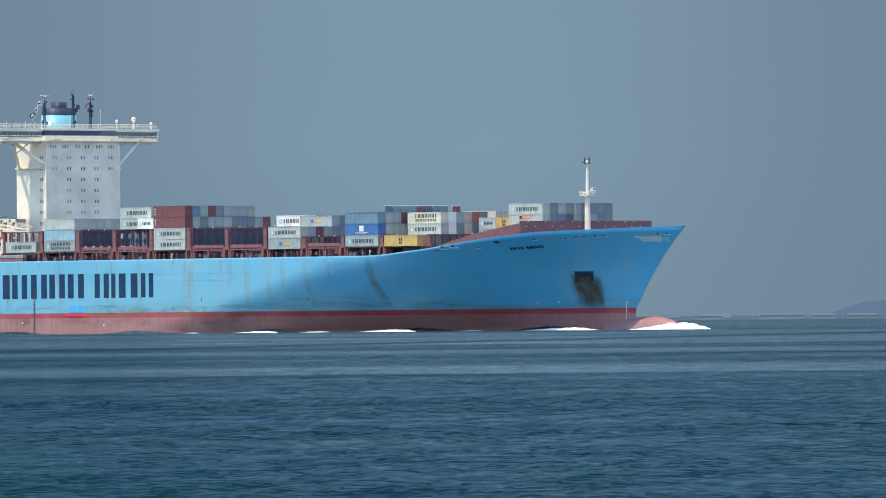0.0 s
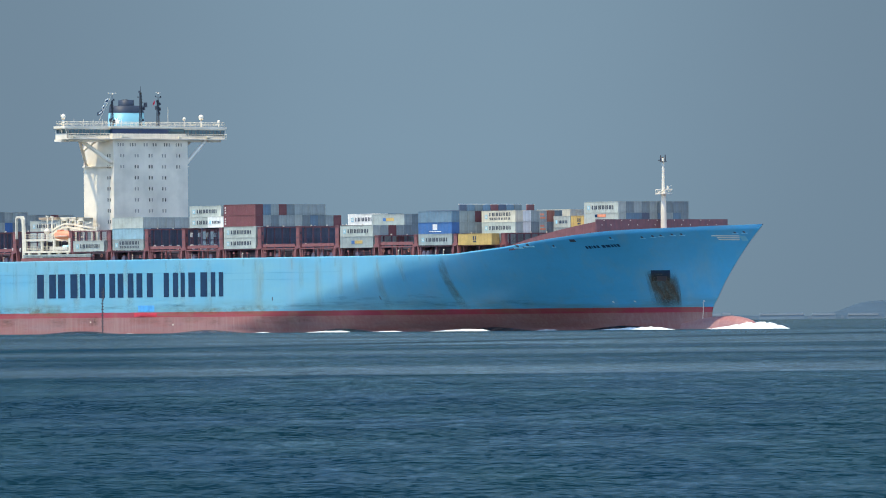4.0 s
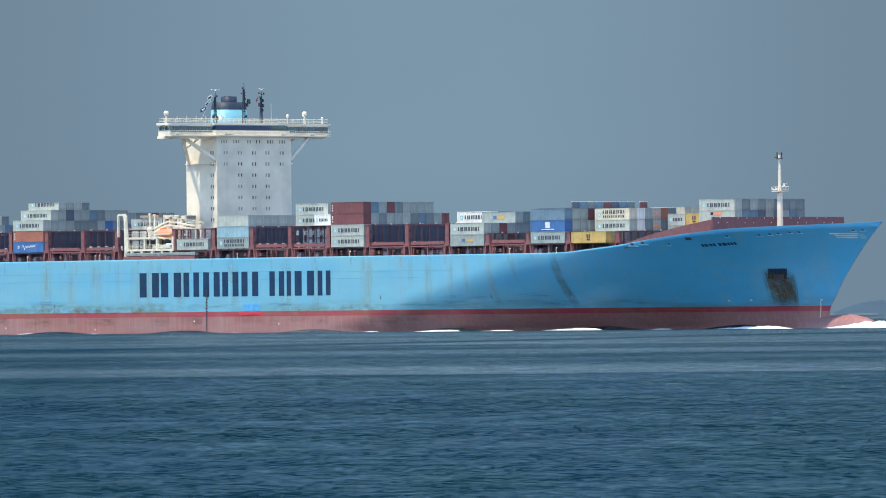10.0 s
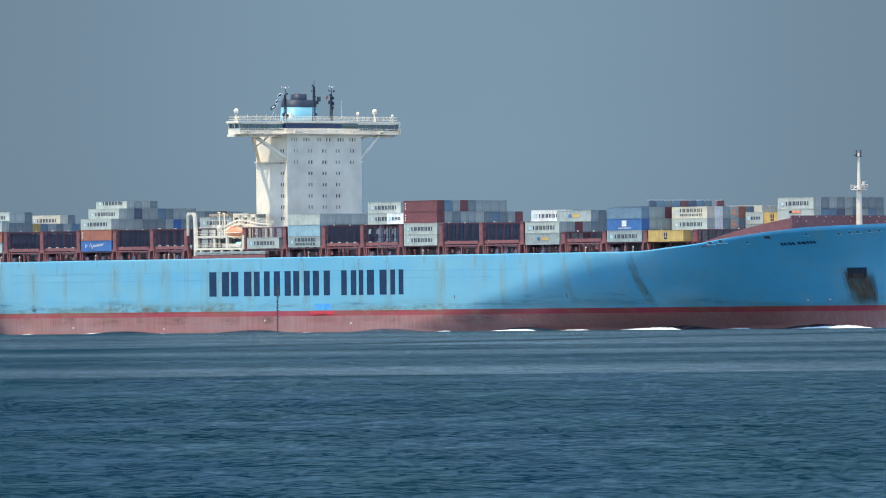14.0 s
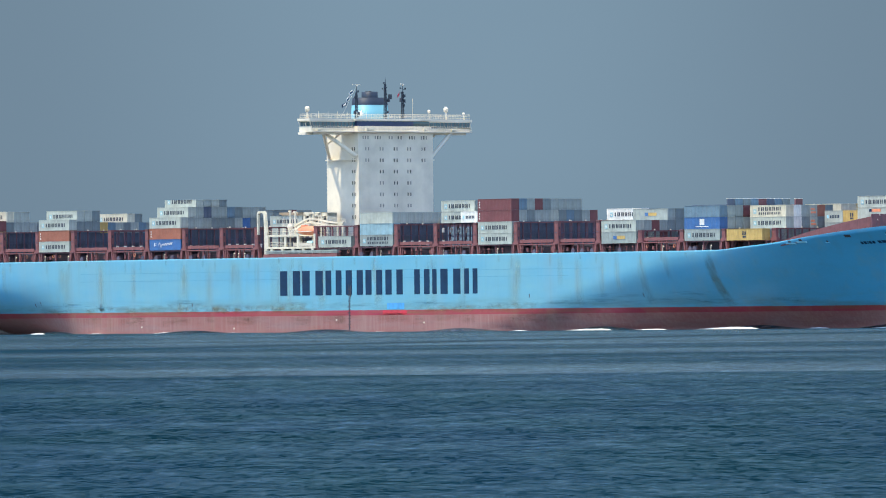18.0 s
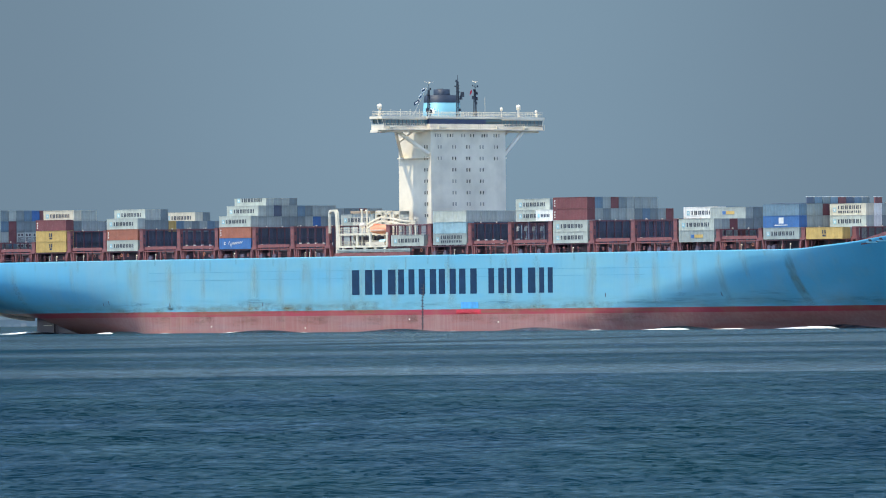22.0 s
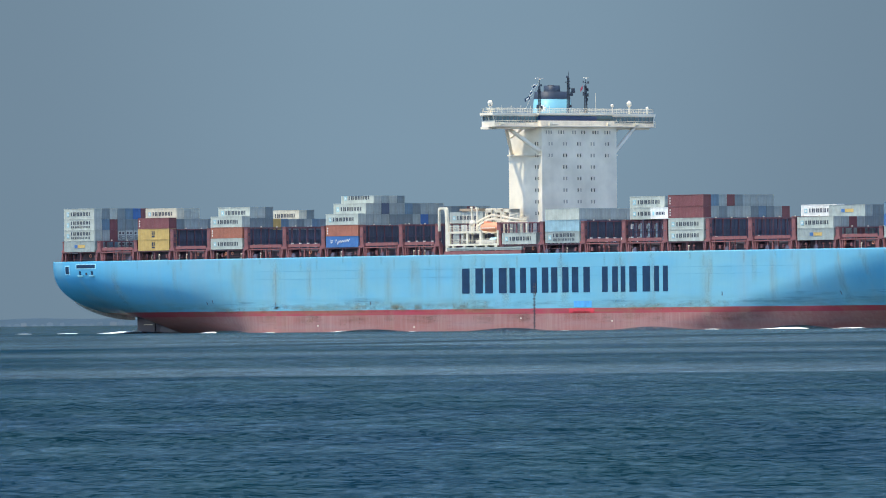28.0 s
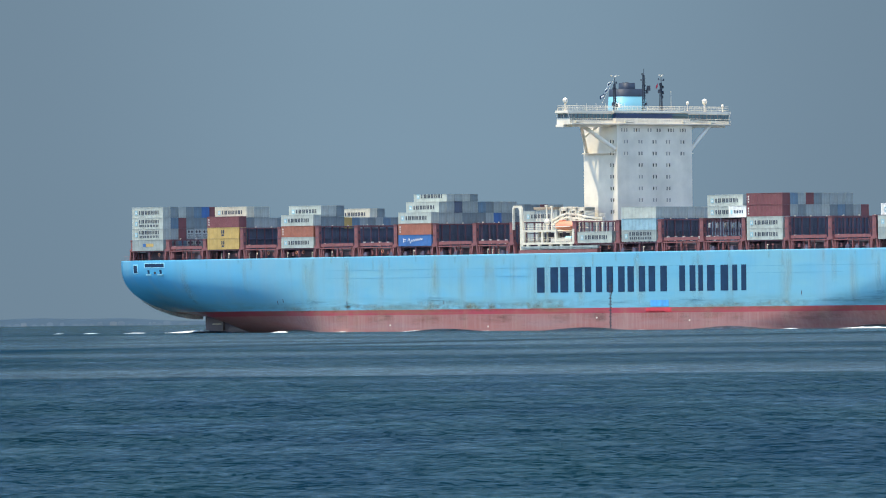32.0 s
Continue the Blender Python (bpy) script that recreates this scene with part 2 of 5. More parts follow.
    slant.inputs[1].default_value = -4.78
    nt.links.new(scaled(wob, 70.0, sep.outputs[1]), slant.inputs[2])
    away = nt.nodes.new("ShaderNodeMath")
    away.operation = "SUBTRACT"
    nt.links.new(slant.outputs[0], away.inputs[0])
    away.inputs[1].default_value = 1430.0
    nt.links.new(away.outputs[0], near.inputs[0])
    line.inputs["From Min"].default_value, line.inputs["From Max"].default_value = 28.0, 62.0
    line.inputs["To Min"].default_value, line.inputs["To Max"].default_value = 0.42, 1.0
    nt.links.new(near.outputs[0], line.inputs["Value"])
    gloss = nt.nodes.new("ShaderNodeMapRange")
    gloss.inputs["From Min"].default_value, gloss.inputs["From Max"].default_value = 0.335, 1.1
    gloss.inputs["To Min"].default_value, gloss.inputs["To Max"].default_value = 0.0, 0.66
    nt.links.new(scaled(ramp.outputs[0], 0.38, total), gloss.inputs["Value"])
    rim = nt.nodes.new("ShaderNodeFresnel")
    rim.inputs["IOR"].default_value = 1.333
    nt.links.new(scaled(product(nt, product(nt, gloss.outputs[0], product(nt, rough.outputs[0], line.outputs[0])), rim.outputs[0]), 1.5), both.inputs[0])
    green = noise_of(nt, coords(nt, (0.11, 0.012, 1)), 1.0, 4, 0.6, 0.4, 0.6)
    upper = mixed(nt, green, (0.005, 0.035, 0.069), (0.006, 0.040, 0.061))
    # the waves' dark troughs are painted into the body colour
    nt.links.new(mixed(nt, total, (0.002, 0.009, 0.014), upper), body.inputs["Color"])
    chop = noise_of(nt, coords(nt, (1.8, 0.7, 1)), 1.0, 6, 0.62, 0.15, 0.85)
    calm = nt.nodes.new("ShaderNodeMapRange")
    calm.inputs["To Min"].default_value, calm.inputs["To Max"].default_value = 0.6, 0.1
    nt.links.new(ramp.outputs[0], calm.inputs["Value"])
    b = nt.nodes.new("ShaderNodeBump")
    b.inputs["Distance"].default_value = 0.6
    nt.links.new(calm.outputs[0], b.inputs["Strength"])
    nt.links.new(chop, b.inputs["Height"])
    nt.links.new(b.outputs[0], sheen.inputs["Normal"]), nt.links.new(b.outputs[0], rim.inputs["Normal"])
    nt.links.new(body.outputs[0], both.inputs[1]), nt.links.new(sheen.outputs[0], both.inputs[2])
    nt.links.new(both.outputs[0], out.inputs["Surface"])
    return m


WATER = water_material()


def foam_material():
    m, nt, p = nodes_of("sea_foam")
    n = noise_of(nt, coords(nt, (1, 1, 1)), 1.2, 6, 0.7)
    nt.links.new(mixed(nt, n, (0.62, 0.68, 0.7), (0.9, 0.92, 0.92)), p.inputs["Base Color"])
    p.inputs["Roughness"].default_value = 0.8
    bumped(nt, p, n, 0.6, 0.3)
    return m


FOAM = foam_material()


def glow_material(name, low, high, z0, z1, cloud):
    m = bpy.data.materials.new(name)
    m.use_nodes = True
    nt = m.node_tree
    nt.nodes.clear()
    out, em = nt.nodes.new("ShaderNodeOutputMaterial"), nt.nodes.new("ShaderNodeEmission")
    tc, sep, r = nt.nodes.new("ShaderNodeTexCoord"), nt.nodes.new("ShaderNodeSeparateXYZ"), nt.nodes.new("ShaderNodeMapRange")
    nt.links.new(tc.outputs["Object"], sep.inputs[0])
    nt.links.new(sep.outputs[2], r.inputs["Value"])
    r.inputs["From Min"].default_value, r.inputs["From Max"].default_value = z0, z1
    c = mixed(nt, r.outputs[0], low, high)
    n = noise_of(nt, coords(nt, (0.003, 0.003, 0.006)), 1.0, 3, 0.5, 0.25, 0.75)
    c = mixed(nt, n, c, cloud, 0.5)
    far, away = nt.nodes.new("ShaderNodeMath"), nt.nodes.new("ShaderNodeMapRange")
    far.operation = "ABSOLUTE"
    nt.links.new(sep.outputs[0], far.inputs[0])
    nt.links.new(far.outputs[0], away.inputs["Value"])
    away.inputs["From Min"].default_value, away.inputs["From Max"].default_value = 20.0, 240.0
    away.interpolation_type = "SMOOTHSTEP"
    c = mixed(nt, away.outputs[0], c, tuple(v * 0.86 for v in cloud), 0.8)
    nt.links.new(c, em.inputs["Color"])
    nt.links.new(em.outputs[0], out.inputs["Surface"])
    return m


# ------------------------------------------------------------------ mesh helpers
def add_box(bm, x0, x1, y0, y1, z0, z1):
    v = [bm.verts.new(p) for p in ((x0, y0, z0), (x1, y0, z0), (x1, y1, z0), (x0, y1, z0), (x0, y0, z1), (x1, y0, z1), (x1, y1, z1), (x0, y1, z1))]
    for f in ((0, 3, 2, 1), (4, 5, 6, 7), (0, 1, 5, 4), (1, 2, 6, 5), (2, 3, 7, 6), (3, 0, 4, 7)):
        bm.faces.new([v[i] for i in f])


def add_prism(bm, outline, y0, y1):
    """An outline of (x, z) drawn from y0 to y1."""
    a, b = [bm.verts.new((x, y0, z)) for x, z in outline], [bm.verts.new((x, y1, z)) for x, z in outline]
    bm.faces.new(a), bm.faces.new(b[::-1])
    for i in range(len(a)):
        j = (i + 1) % len(a)
        bm.faces.new((a[j], a[i], b[i], b[j]))


def add_tube(bm, p, q, r0, r1=None, n=8):
    p, q = Vector(p), Vector(q)
    r1 = r0 if r1 is None else r1
    m = (q - p).to_track_quat("Z", "Y").to_matrix()
    rings = []
    for c, r in ((p, r0), (q, r1)):
        rings.append([bm.verts.new(c + m @ Vector((r * math.cos(2 * math.pi * i / n), r * math.sin(2 * math.pi * i / n), 0))) for i in range(n)])
    for i in range(n):
        j = (i + 1) % n
        bm.faces.new((rings[0][i], rings[0][j], rings[1][j], rings[1][i]))
    bm.faces.new(rings[0][::-1]), bm.faces.new(rings[1])


def add_beam(bm, p, q, w):
    add_tube(bm, p, q, w * 0.7, w * 0.7, 4)


def add_ball(bm, c, r, n=12):
    bmesh.ops.create_uvsphere(bm, u_segments=n, v_segments=n // 2 + 2, radius=r, matrix=Matrix.Translation(c))


def mesh_of(name, bm, *materials):
    bmesh.ops.recalc_face_normals(bm, faces=bm.faces)
    me = bpy.data.meshes.new(name)
    bm.to_mesh(me)
    bm.free()
    for m in materials:
        me.materials.append(m)
    return me


def part(name, bm, material, parent, label=""):
    ob = new(name, mesh_of(name, bm, material))
    ob.parent = parent
    return tagged(ob, label)


def shared(name, me, parent, m=None, label=""):
    ob = new(name, me)
    ob.parent = parent
    if m is not None:
        ob.matrix_basis = m
    return tagged(ob, label)


def boxes(*specs):
    bm = bmesh.new()
    for s in specs:
        add_box(bm, *s)
    return bm


def smooth(ob):
    for f in ob.data.polygons:
        f.use_smooth = True
    return ob


AFLOAT = []          # things that sail with the ship, with their pose on it


def aboard(ob, m=None):
    AFLOAT.append((ob, m or Matrix.Identity(4)))
    return ob


# ------------------------------------------------------------------ sea and distance
def lines(*stretches):
    out = []
    for a, b, step in stretches:
        out += list(np.arange(a, b, step))
    return np.array(out + [stretches[-1][1]])


def sea():
    xs = lines((-4990, -420, 400), (-420, -170, 15), (-170, -60, 3), (-60, -24, 1.2), (-24, 34, 0.5), (34, 70, 1.2), (70, 170, 3), (170, 420, 15), (420, 4990, 400))
    ys = lines((-4000, -100, 300), (-100, 180, 20), (180, 480, 0.28), (480, 960, 0.6), (960, 1700, 2.0), (1700, 2700, 6), (2700, 4890, 60))
    X, Y = np.meshgrid(xs.astype(np.float32), ys.astype(np.float32))
    Z = np.zeros_like(X)
    rng = np.random.RandomState(5)
    step = np.where(Y < 480, 0.28, np.where(Y < 960, 0.6, np.where(Y < 1700, 2.0, 6.0)))
    wide = np.where(np.abs(X - 5) < 29, 0.5, np.where(np.abs(X) < 65, 1.2, np.where(np.abs(X) < 170, 3, 15)))
    calm = 1.0 - 0.85 * ((Y > 654) & (Y < 765)) - 0.6 * ((Y > 1040) & (Y < 1190))
    base = np.clip(1.4 - np.abs(X) / 400, 0, 1) * np.clip((4600 - Y) / 1500, 0, 1) * np.clip((Y + 60) / 120, 0, 1) * calm
    for k in range(46):
        length = 0.9 * (3.6 / 0.9) ** rng.rand() if k < 38 else 7 + 14 * rng.rand()
        way = radians(rng.normal(262, 42))
        amp = (0.006 if k < 38 else 0.003) * length / 6.283
        fade = base * np.clip(length / (2.4 * step) - 0.6, 0, 1) * np.clip(length / (1.6 * wide * max(abs(math.cos(way)), 0.15)) - 0.6, 0, 1)
        w = 2 * math.pi / length
        ph = w * (X * math.cos(way) + Y * math.sin(way)) + rng.rand() * 6.283
        ph += 0.9 * np.sin(X * (0.11 + 0.2 * rng.rand()) / length ** 0.5 + Y * (0.07 + 0.15 * rng.rand()) / length ** 0.5 + k)
        Z += amp * fade * (np.sin(ph) + 0.25 * np.cos(2 * ph))
    # gusts: patches of higher and lower waves
    patchiness = 0.8 + 0.4 * np.sin(X / 31 + 1.3 * np.sin(Y / 43)) * np.sin(Y / 27 + 0.8)
    Z *= patchiness
    ny, nx = X.shape
    me = bpy.data.meshes.new("sea")
    idx = np.arange(nx * ny).reshape(ny, nx)
    quads = np.stack([idx[:-1, :-1], idx[:-1, 1:], idx[1:, 1:], idx[1:, :-1]], -1).reshape(-1, 4)
    me.vertices.add(nx * ny)
    me.vertices.foreach_set("co", np.stack([X, Y, Z], -1).astype(np.float32).ravel())
    me.loops.add(quads.size)
    me.loops.foreach_set("vertex_index", quads.astype(np.int32).ravel())
    me.polygons.add(len(quads))
    me.polygons.foreach_set("loop_start", np.arange(0, quads.size, 4, dtype=np.int32))
    me.polygons.foreach_set("use_smooth", np.ones(len(quads), bool))
    me.update(calc_edges=True)
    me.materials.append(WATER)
    ob = new("water", me)
    return tagged(ob, "choppy dark blue-green sea with small wind waves", "sea", "", "structure")


SEA = sea()


def backdrop():
    bm = bmesh.new()
    v = [bm.verts.new(p) for p in ((-3500, 4920, -12), (3500, 4920, -12), (3500, 4920, 2600), (-3500, 4920, 2600))]
    bm.faces.new(v)
    ob = new("backdrop", mesh_of("backdrop", bm, glow_material("hazy_sky", (0.119, 0.183, 0.236), (0.133, 0.202, 0.263), 0, 90, (0.117, 0.174, 0.230))))
    return tagged(ob, "hazy slate-blue sky over the horizon", "sky", "", "structure")


backdrop()


# distance haze is mixed into these colours: pale, bluish, close to the sky
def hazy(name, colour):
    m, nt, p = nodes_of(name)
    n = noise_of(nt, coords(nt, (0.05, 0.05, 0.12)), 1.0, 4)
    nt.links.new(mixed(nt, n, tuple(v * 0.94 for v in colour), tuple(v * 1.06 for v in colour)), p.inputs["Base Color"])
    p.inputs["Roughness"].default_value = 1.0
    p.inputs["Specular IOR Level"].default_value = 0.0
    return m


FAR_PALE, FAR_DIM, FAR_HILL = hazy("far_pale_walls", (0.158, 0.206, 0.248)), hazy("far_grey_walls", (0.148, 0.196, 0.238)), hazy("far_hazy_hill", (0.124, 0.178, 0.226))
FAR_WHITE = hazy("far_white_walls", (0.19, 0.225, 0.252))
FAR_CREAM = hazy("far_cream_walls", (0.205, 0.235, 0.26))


def far_shore():
    r = random.Random(3)
    bm = bmesh.new()
    rows = []
    for i in range(90):
        x = -260 + 520 * i / 89
        z = 2.2 + 1.3 * noise.noise((x * 0.03, 1.7, 0)) + 7.5 / (1 + math.exp((207 - x) / 4.5)) + (2.2 * math.exp(-((x + 205) / 45) ** 2))
        rows.append((bm.verts.new((x, 4880, -2)), bm.verts.new((x, 4880, max(z, 0.8))), bm.verts.new((x, 4900, max(z, 0.8)))))
    for a, b in zip(rows, rows[1:]):
        bm.faces.new((a[0], b[0], b[1], a[1]))
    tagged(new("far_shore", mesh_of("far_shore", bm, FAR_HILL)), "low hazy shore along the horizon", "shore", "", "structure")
    x = -232.0
    k = 0
    while x < 240:
        w = 1.0 + 3.0 * r.random()
        if not -128 < x < 96:
            h = 0.5 + 1.3 * r.random() ** 2
            y = 4862 + 6 * r.random()
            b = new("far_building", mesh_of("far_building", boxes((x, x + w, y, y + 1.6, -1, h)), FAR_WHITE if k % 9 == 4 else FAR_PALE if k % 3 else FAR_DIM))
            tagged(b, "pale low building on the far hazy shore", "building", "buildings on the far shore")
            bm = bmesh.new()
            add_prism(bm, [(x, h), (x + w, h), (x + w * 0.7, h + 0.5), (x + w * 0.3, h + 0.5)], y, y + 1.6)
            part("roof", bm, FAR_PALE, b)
            k += 1
        x += w + 0.3 + 4.0 * r.random() ** 2


def far_sheds():
    """Long low sheds by the far water, a tall door bay at one end."""
    for x0, x1, z0, z1 in ((104, 121, 0.8, 2.6), (129, 142, 1.4, 3.6), (142, 147, 0.4, 4.0), (161, 184, 1.6, 3.4), (188, 200, 1.4, 3.2), (206, 222, 1.2, 3.0)):
        bm = bmesh.new()
        add_prism(bm, [(x0, -1), (x1, -1), (x1, z1 - 0.6), (x1 - 0.8, z1), (x0 + 0.8, z1), (x0, z1 - 0.6)], 4850, 4854)
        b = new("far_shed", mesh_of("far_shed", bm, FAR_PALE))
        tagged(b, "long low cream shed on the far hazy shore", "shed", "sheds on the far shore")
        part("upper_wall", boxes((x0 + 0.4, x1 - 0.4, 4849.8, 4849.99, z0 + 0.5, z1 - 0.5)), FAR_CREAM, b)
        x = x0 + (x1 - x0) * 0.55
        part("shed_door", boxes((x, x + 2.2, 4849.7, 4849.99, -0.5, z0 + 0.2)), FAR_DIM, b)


far_shore()
far_sheds()

# ------------------------------------------------------------------ the ship
SHIP = aboard(tagged(new("container_ship"), "huge light-blue container ship with red boot top and white bridge", "ship"))


def curve(table, x):
    """Smooth values between the rows of a short table."""
    xs, ys = [r[0] for r in table], [r[1] for r in table]
    x = min(max(x, xs[0]), xs[-1])
    d = [(ys[i + 1] - ys[i]) / (xs[i + 1] - xs[i]) for i in range(len(xs) - 1)]
    t = [d[0]] + [0 if d[i - 1] * d[i] <= 0 else 2 * d[i - 1] * d[i] / (d[i - 1] + d[i]) for i in range(1, len(d))] + [d[-1]]
    i = max(k for k in range(len(d)) if xs[k] <= x)
    h = xs[i + 1] - xs[i]
    s = (x - xs[i]) / h
    return (ys[i] * (1 + 2 * s) * (1 - s) ** 2 + h * t[i] * s * (1 - s) ** 2 + ys[i + 1] * s * s * (3 - 2 * s) + h * t[i + 1] * s * s * (s - 1))


DECK_Z = ((-185, 18.3), (0, 18.5), (125, 18.5), (133, 18.6), (140, 19.15), (152, 20.1), (161, 21.2), (174, 22.65), (184, 23.6), (196, 24.1), (206, 24.5), (212.5, 24.7))
DECK_B = ((-185, 26.6), (-172, 27.9), (-158, 28.2), (140, 28.2), (152, 28.0), (161, 27.4), (171, 26.0), (180, 23.2), (190, 17.8), (200, 10.3), (207, 4.6), (212.5, 0.05))
WATER_B = ((-185, 0.0), (-172, 0.5), (-160, 7.0), (-145, 15.0), (-128, 22.8), (-108, 27.4), (-94, 28.2), (42, 28.2), (56, 27.3), (70, 25.9), (88, 23.0), (106, 18.8), (124, 14.0), (144, 10.4), (165, 6.6), (182, 2.5), (193.5, 0.45), (194.6, 0.05))
STEM = ((-3, 194.3), (3.5, 194.5), (5.4, 195.0), (7.2, 196.4), (11.2, 199.2), (15.2, 202.6), (20.3, 207.5), (24.7, 212.5))
KEEL = ((-185, 4.2), (-176, 3.7), (-168, 2.4), (-160, 0.3), (-152, -2.0), (-145, -3.0))


def half_breadth(x, z):
    """The hull's half breadth at a station and a height."""
    if x < -100:
        zd, bd, bottom = curve(DECK_Z, x), curve(DECK_B, x), curve(KEEL, x)
        s = min(max((z - bottom) / (zd - bottom), 0), 1)
        k = curve(((-185, 1.0), (-172, 1.0), (-150, 0.75), (-125, 0.3), (-105, 0.0)), x)
        full = bd * (1 - (1 - min(s / 0.95, 1)) ** 2.6) ** 0.62
        w = max(curve(WATER_B, x), 0)
        side = w + (bd - w) * (1 - (1 - min(max(z, 0) / 14.0, 1)) ** 2)
        return full * k + min(side, bd) * (1 - k)
    if x > 150:
        g = min((x - 150) / (curve(STEM, z) - 150), 1)
        wl, full = curve(WATER_B, min(194.6, 150 + g * 44.6)), curve(DECK_B, min(212.5, 150 + g * 62.5))
    else:
        wl, full = curve(WATER_B, x), curve(DECK_B, x)
    if x > 42:
        s = min(max(z, 0) / curve(DECK_Z, x), 1)
        sv = min(max((x - 42) / 76, 0.1), 1)
        k = min(max((x - 125) / 55, 0), 1)
        return max(wl + (full - wl) * ((1 - (1 - min(s / sv, 1)) ** 1.75) * (1 - k) + s ** 1.35 * k), 0.02)
    return 28.2


def hull():
    bm = bmesh.new()
    zs = [-3, -1.2, 0, 1.0, 2.0, 3.0, 4.05, 5.3, 6.0, 6.8, 7.6, 8.4, 9.2, 10.0, 10.8, 11.6, 12.4, 13.2, 14.0, 14.8, 15.6, 16.2, 16.8]
    top = 6
    us = [i / 160 for i in range(161)]
    rows = []
    for side in (-1, 1):
        grid = []
        for i in range(len(zs) + top):
            line = []
            for u in us:
                # stations bunch towards both ends and follow the raked stem
                e = 0.5 - 0.5 * math.cos(math.pi * u)
                e = 0.55 * e + 0.45 * u
                x = -185 + e * (212.5 + 185)
                zd = curve(DECK_Z, x)
                z = zs[i] if i < len(zs) else 16.8 + (zd - 16.8) * (i - len(zs) + 1) / top
                if x > 150:
                    end = curve(STEM, z)
                    x = 150 + (x - 150) * (end - 150) / 62.5
                    zd = curve(DECK_Z, x)
                    if i >= len(zs):
                        z = 16.8 + (zd - 16.8) * (i - len(zs) + 1) / top
                        x = 150 + (-185 + e * 397.5 - 150) * (curve(STEM, z) - 150) / 62.5
                if x < -150:
                    z = max(z, curve(KEEL, x))
                b = half_breadth(x, z)
                line.append(bm.verts.new((x, side * b, z)))
            grid.append(line)
        rows.append(grid)
        for i in range(len(grid) - 1):
            for j in range(len(us) - 1):
                q = (grid[i][j], grid[i][j + 1], grid[i + 1][j + 1], grid[i + 1][j])
                f = bm.faces.new(q if side < 0 else q[::-1])
                f.smooth = True
                zc = sum(v.co.z for v in q) / 4
                f.material_index = 2 if zs[min(i, len(zs) - 1)] < 4.0 else 1 if zs[min(i, len(zs) - 1)] < 5.2 else 0
                if zc > 5.3:
                    f.material_index = 0
    a, b = rows
    for i in range(len(a) - 1):       # transom
        f = bm.faces.new((a[i][0], a[i + 1][0], b[i + 1][0], b[i][0]))
    for j in range(len(us) - 1):      # deck
        f = bm.faces.new((a[-1][j], a[-1][j + 1], b[-1][j + 1], b[-1][j]))
        f.material_index = 3
    bmesh.ops.dissolve_degenerate(bm, dist=0.001, edges=bm.edges)
    me = mesh_of("hull", bm, HULL_BLUE, BOOT_RED, ANTIFOUL, DECK_RED)
    ob = new("hull", me)
    ob.parent = SHIP
    return tagged(ob, "light-blue hull with crimson stripe, dull red bottom paint and rust runs")


HULL = hull()


def bulb():
    bm = bmesh.new()
    n, rings = 16, []
    for i in range(13):
        s = i / 12
        x = 186 + 24.5 * s
        r = 3.0 * math.sqrt(max(1 - max(0, (s - 0.35) / 0.65) ** 2.6, 0.0)) + 0.02
        zc = -0.9 + 1.1 * min(s * 1.6, 1)
        rings.append([bm.verts.new((x, 0.95 * r * math.cos(2 * math.pi * k / n), zc + 1.05 * r * math.sin(2 * math.pi * k / n))) for k in range(n)])
    for a, b in zip(rings, rings[1:]):
        for k in range(n):
            bm.faces.new((a[k], a[(k + 1) % n], b[(k + 1) % n], b[k])).smooth = True
    bm.faces.new(rings[-1])
    return part("bulbous_bow", bm, ANTIFOUL, SHIP, "rounded dull-red bulbous bow breaking the surface")


bulb()


def side_bar(bm, x0, x1, z0, z1, out=0.05, y=-28.2):
    add_box(bm, x0, x1, y - out, y + 0.05, z0, z1)


def plate(name, x0, x1, z0, z1, material, label="", out=0.06, slope=0.0, lean=0.0, nx=6, nz=4, back=0.3, sheet=False):
    """A thin plate that follows the hull's starboard side; slope: its rise from after to fore end, lean: its foot's shift forward."""
    bm = bmesh.new()
    front, rear = [], []
    for i in range(nx + 1):
        fl, rl = [], []
        for j in range(nz + 1):
            z = z0 + (z1 - z0) * j / nz + slope * i / nx
            x = x0 + (x1 - x0) * i / nx + lean * (1 - j / nz)
            b = half_breadth(x, z)
            fl.append(bm.verts.new((x, -b - out, z)))
            rl.append(bm.verts.new((x, -b + back, z)))
        front.append(fl), rear.append(rl)
    for i in range(nx):
        for j in range(nz):
            bm.faces.new((front[i][j], front[i + 1][j], front[i + 1][j + 1], front[i][j + 1]))
            if not sheet:
                bm.faces.new((rear[i][j], rear[i][j + 1], rear[i + 1][j + 1], rear[i + 1][j]))
    if sheet:
        bmesh.ops.delete(bm, geom=[v for v in bm.verts if not v.link_faces], context="VERTS")
        return part(name, bm, material, HULL, label)
    for i in range(nx):
        bm.faces.new((front[i][0], rear[i][0], rear[i + 1][0], front[i + 1][0]))
        bm.faces.new((front[i][nz], front[i + 1][nz], rear[i + 1][nz], rear[i][nz]))
    for j in range(nz):
        bm.faces.new((front[0][j], front[0][j + 1], rear[0][j + 1], rear[0][j]))
        bm.faces.new((front[nx][j], rear[nx][j], rear[nx][j + 1], front[nx][j + 1]))
    return part(name, bm, material, HULL, label)


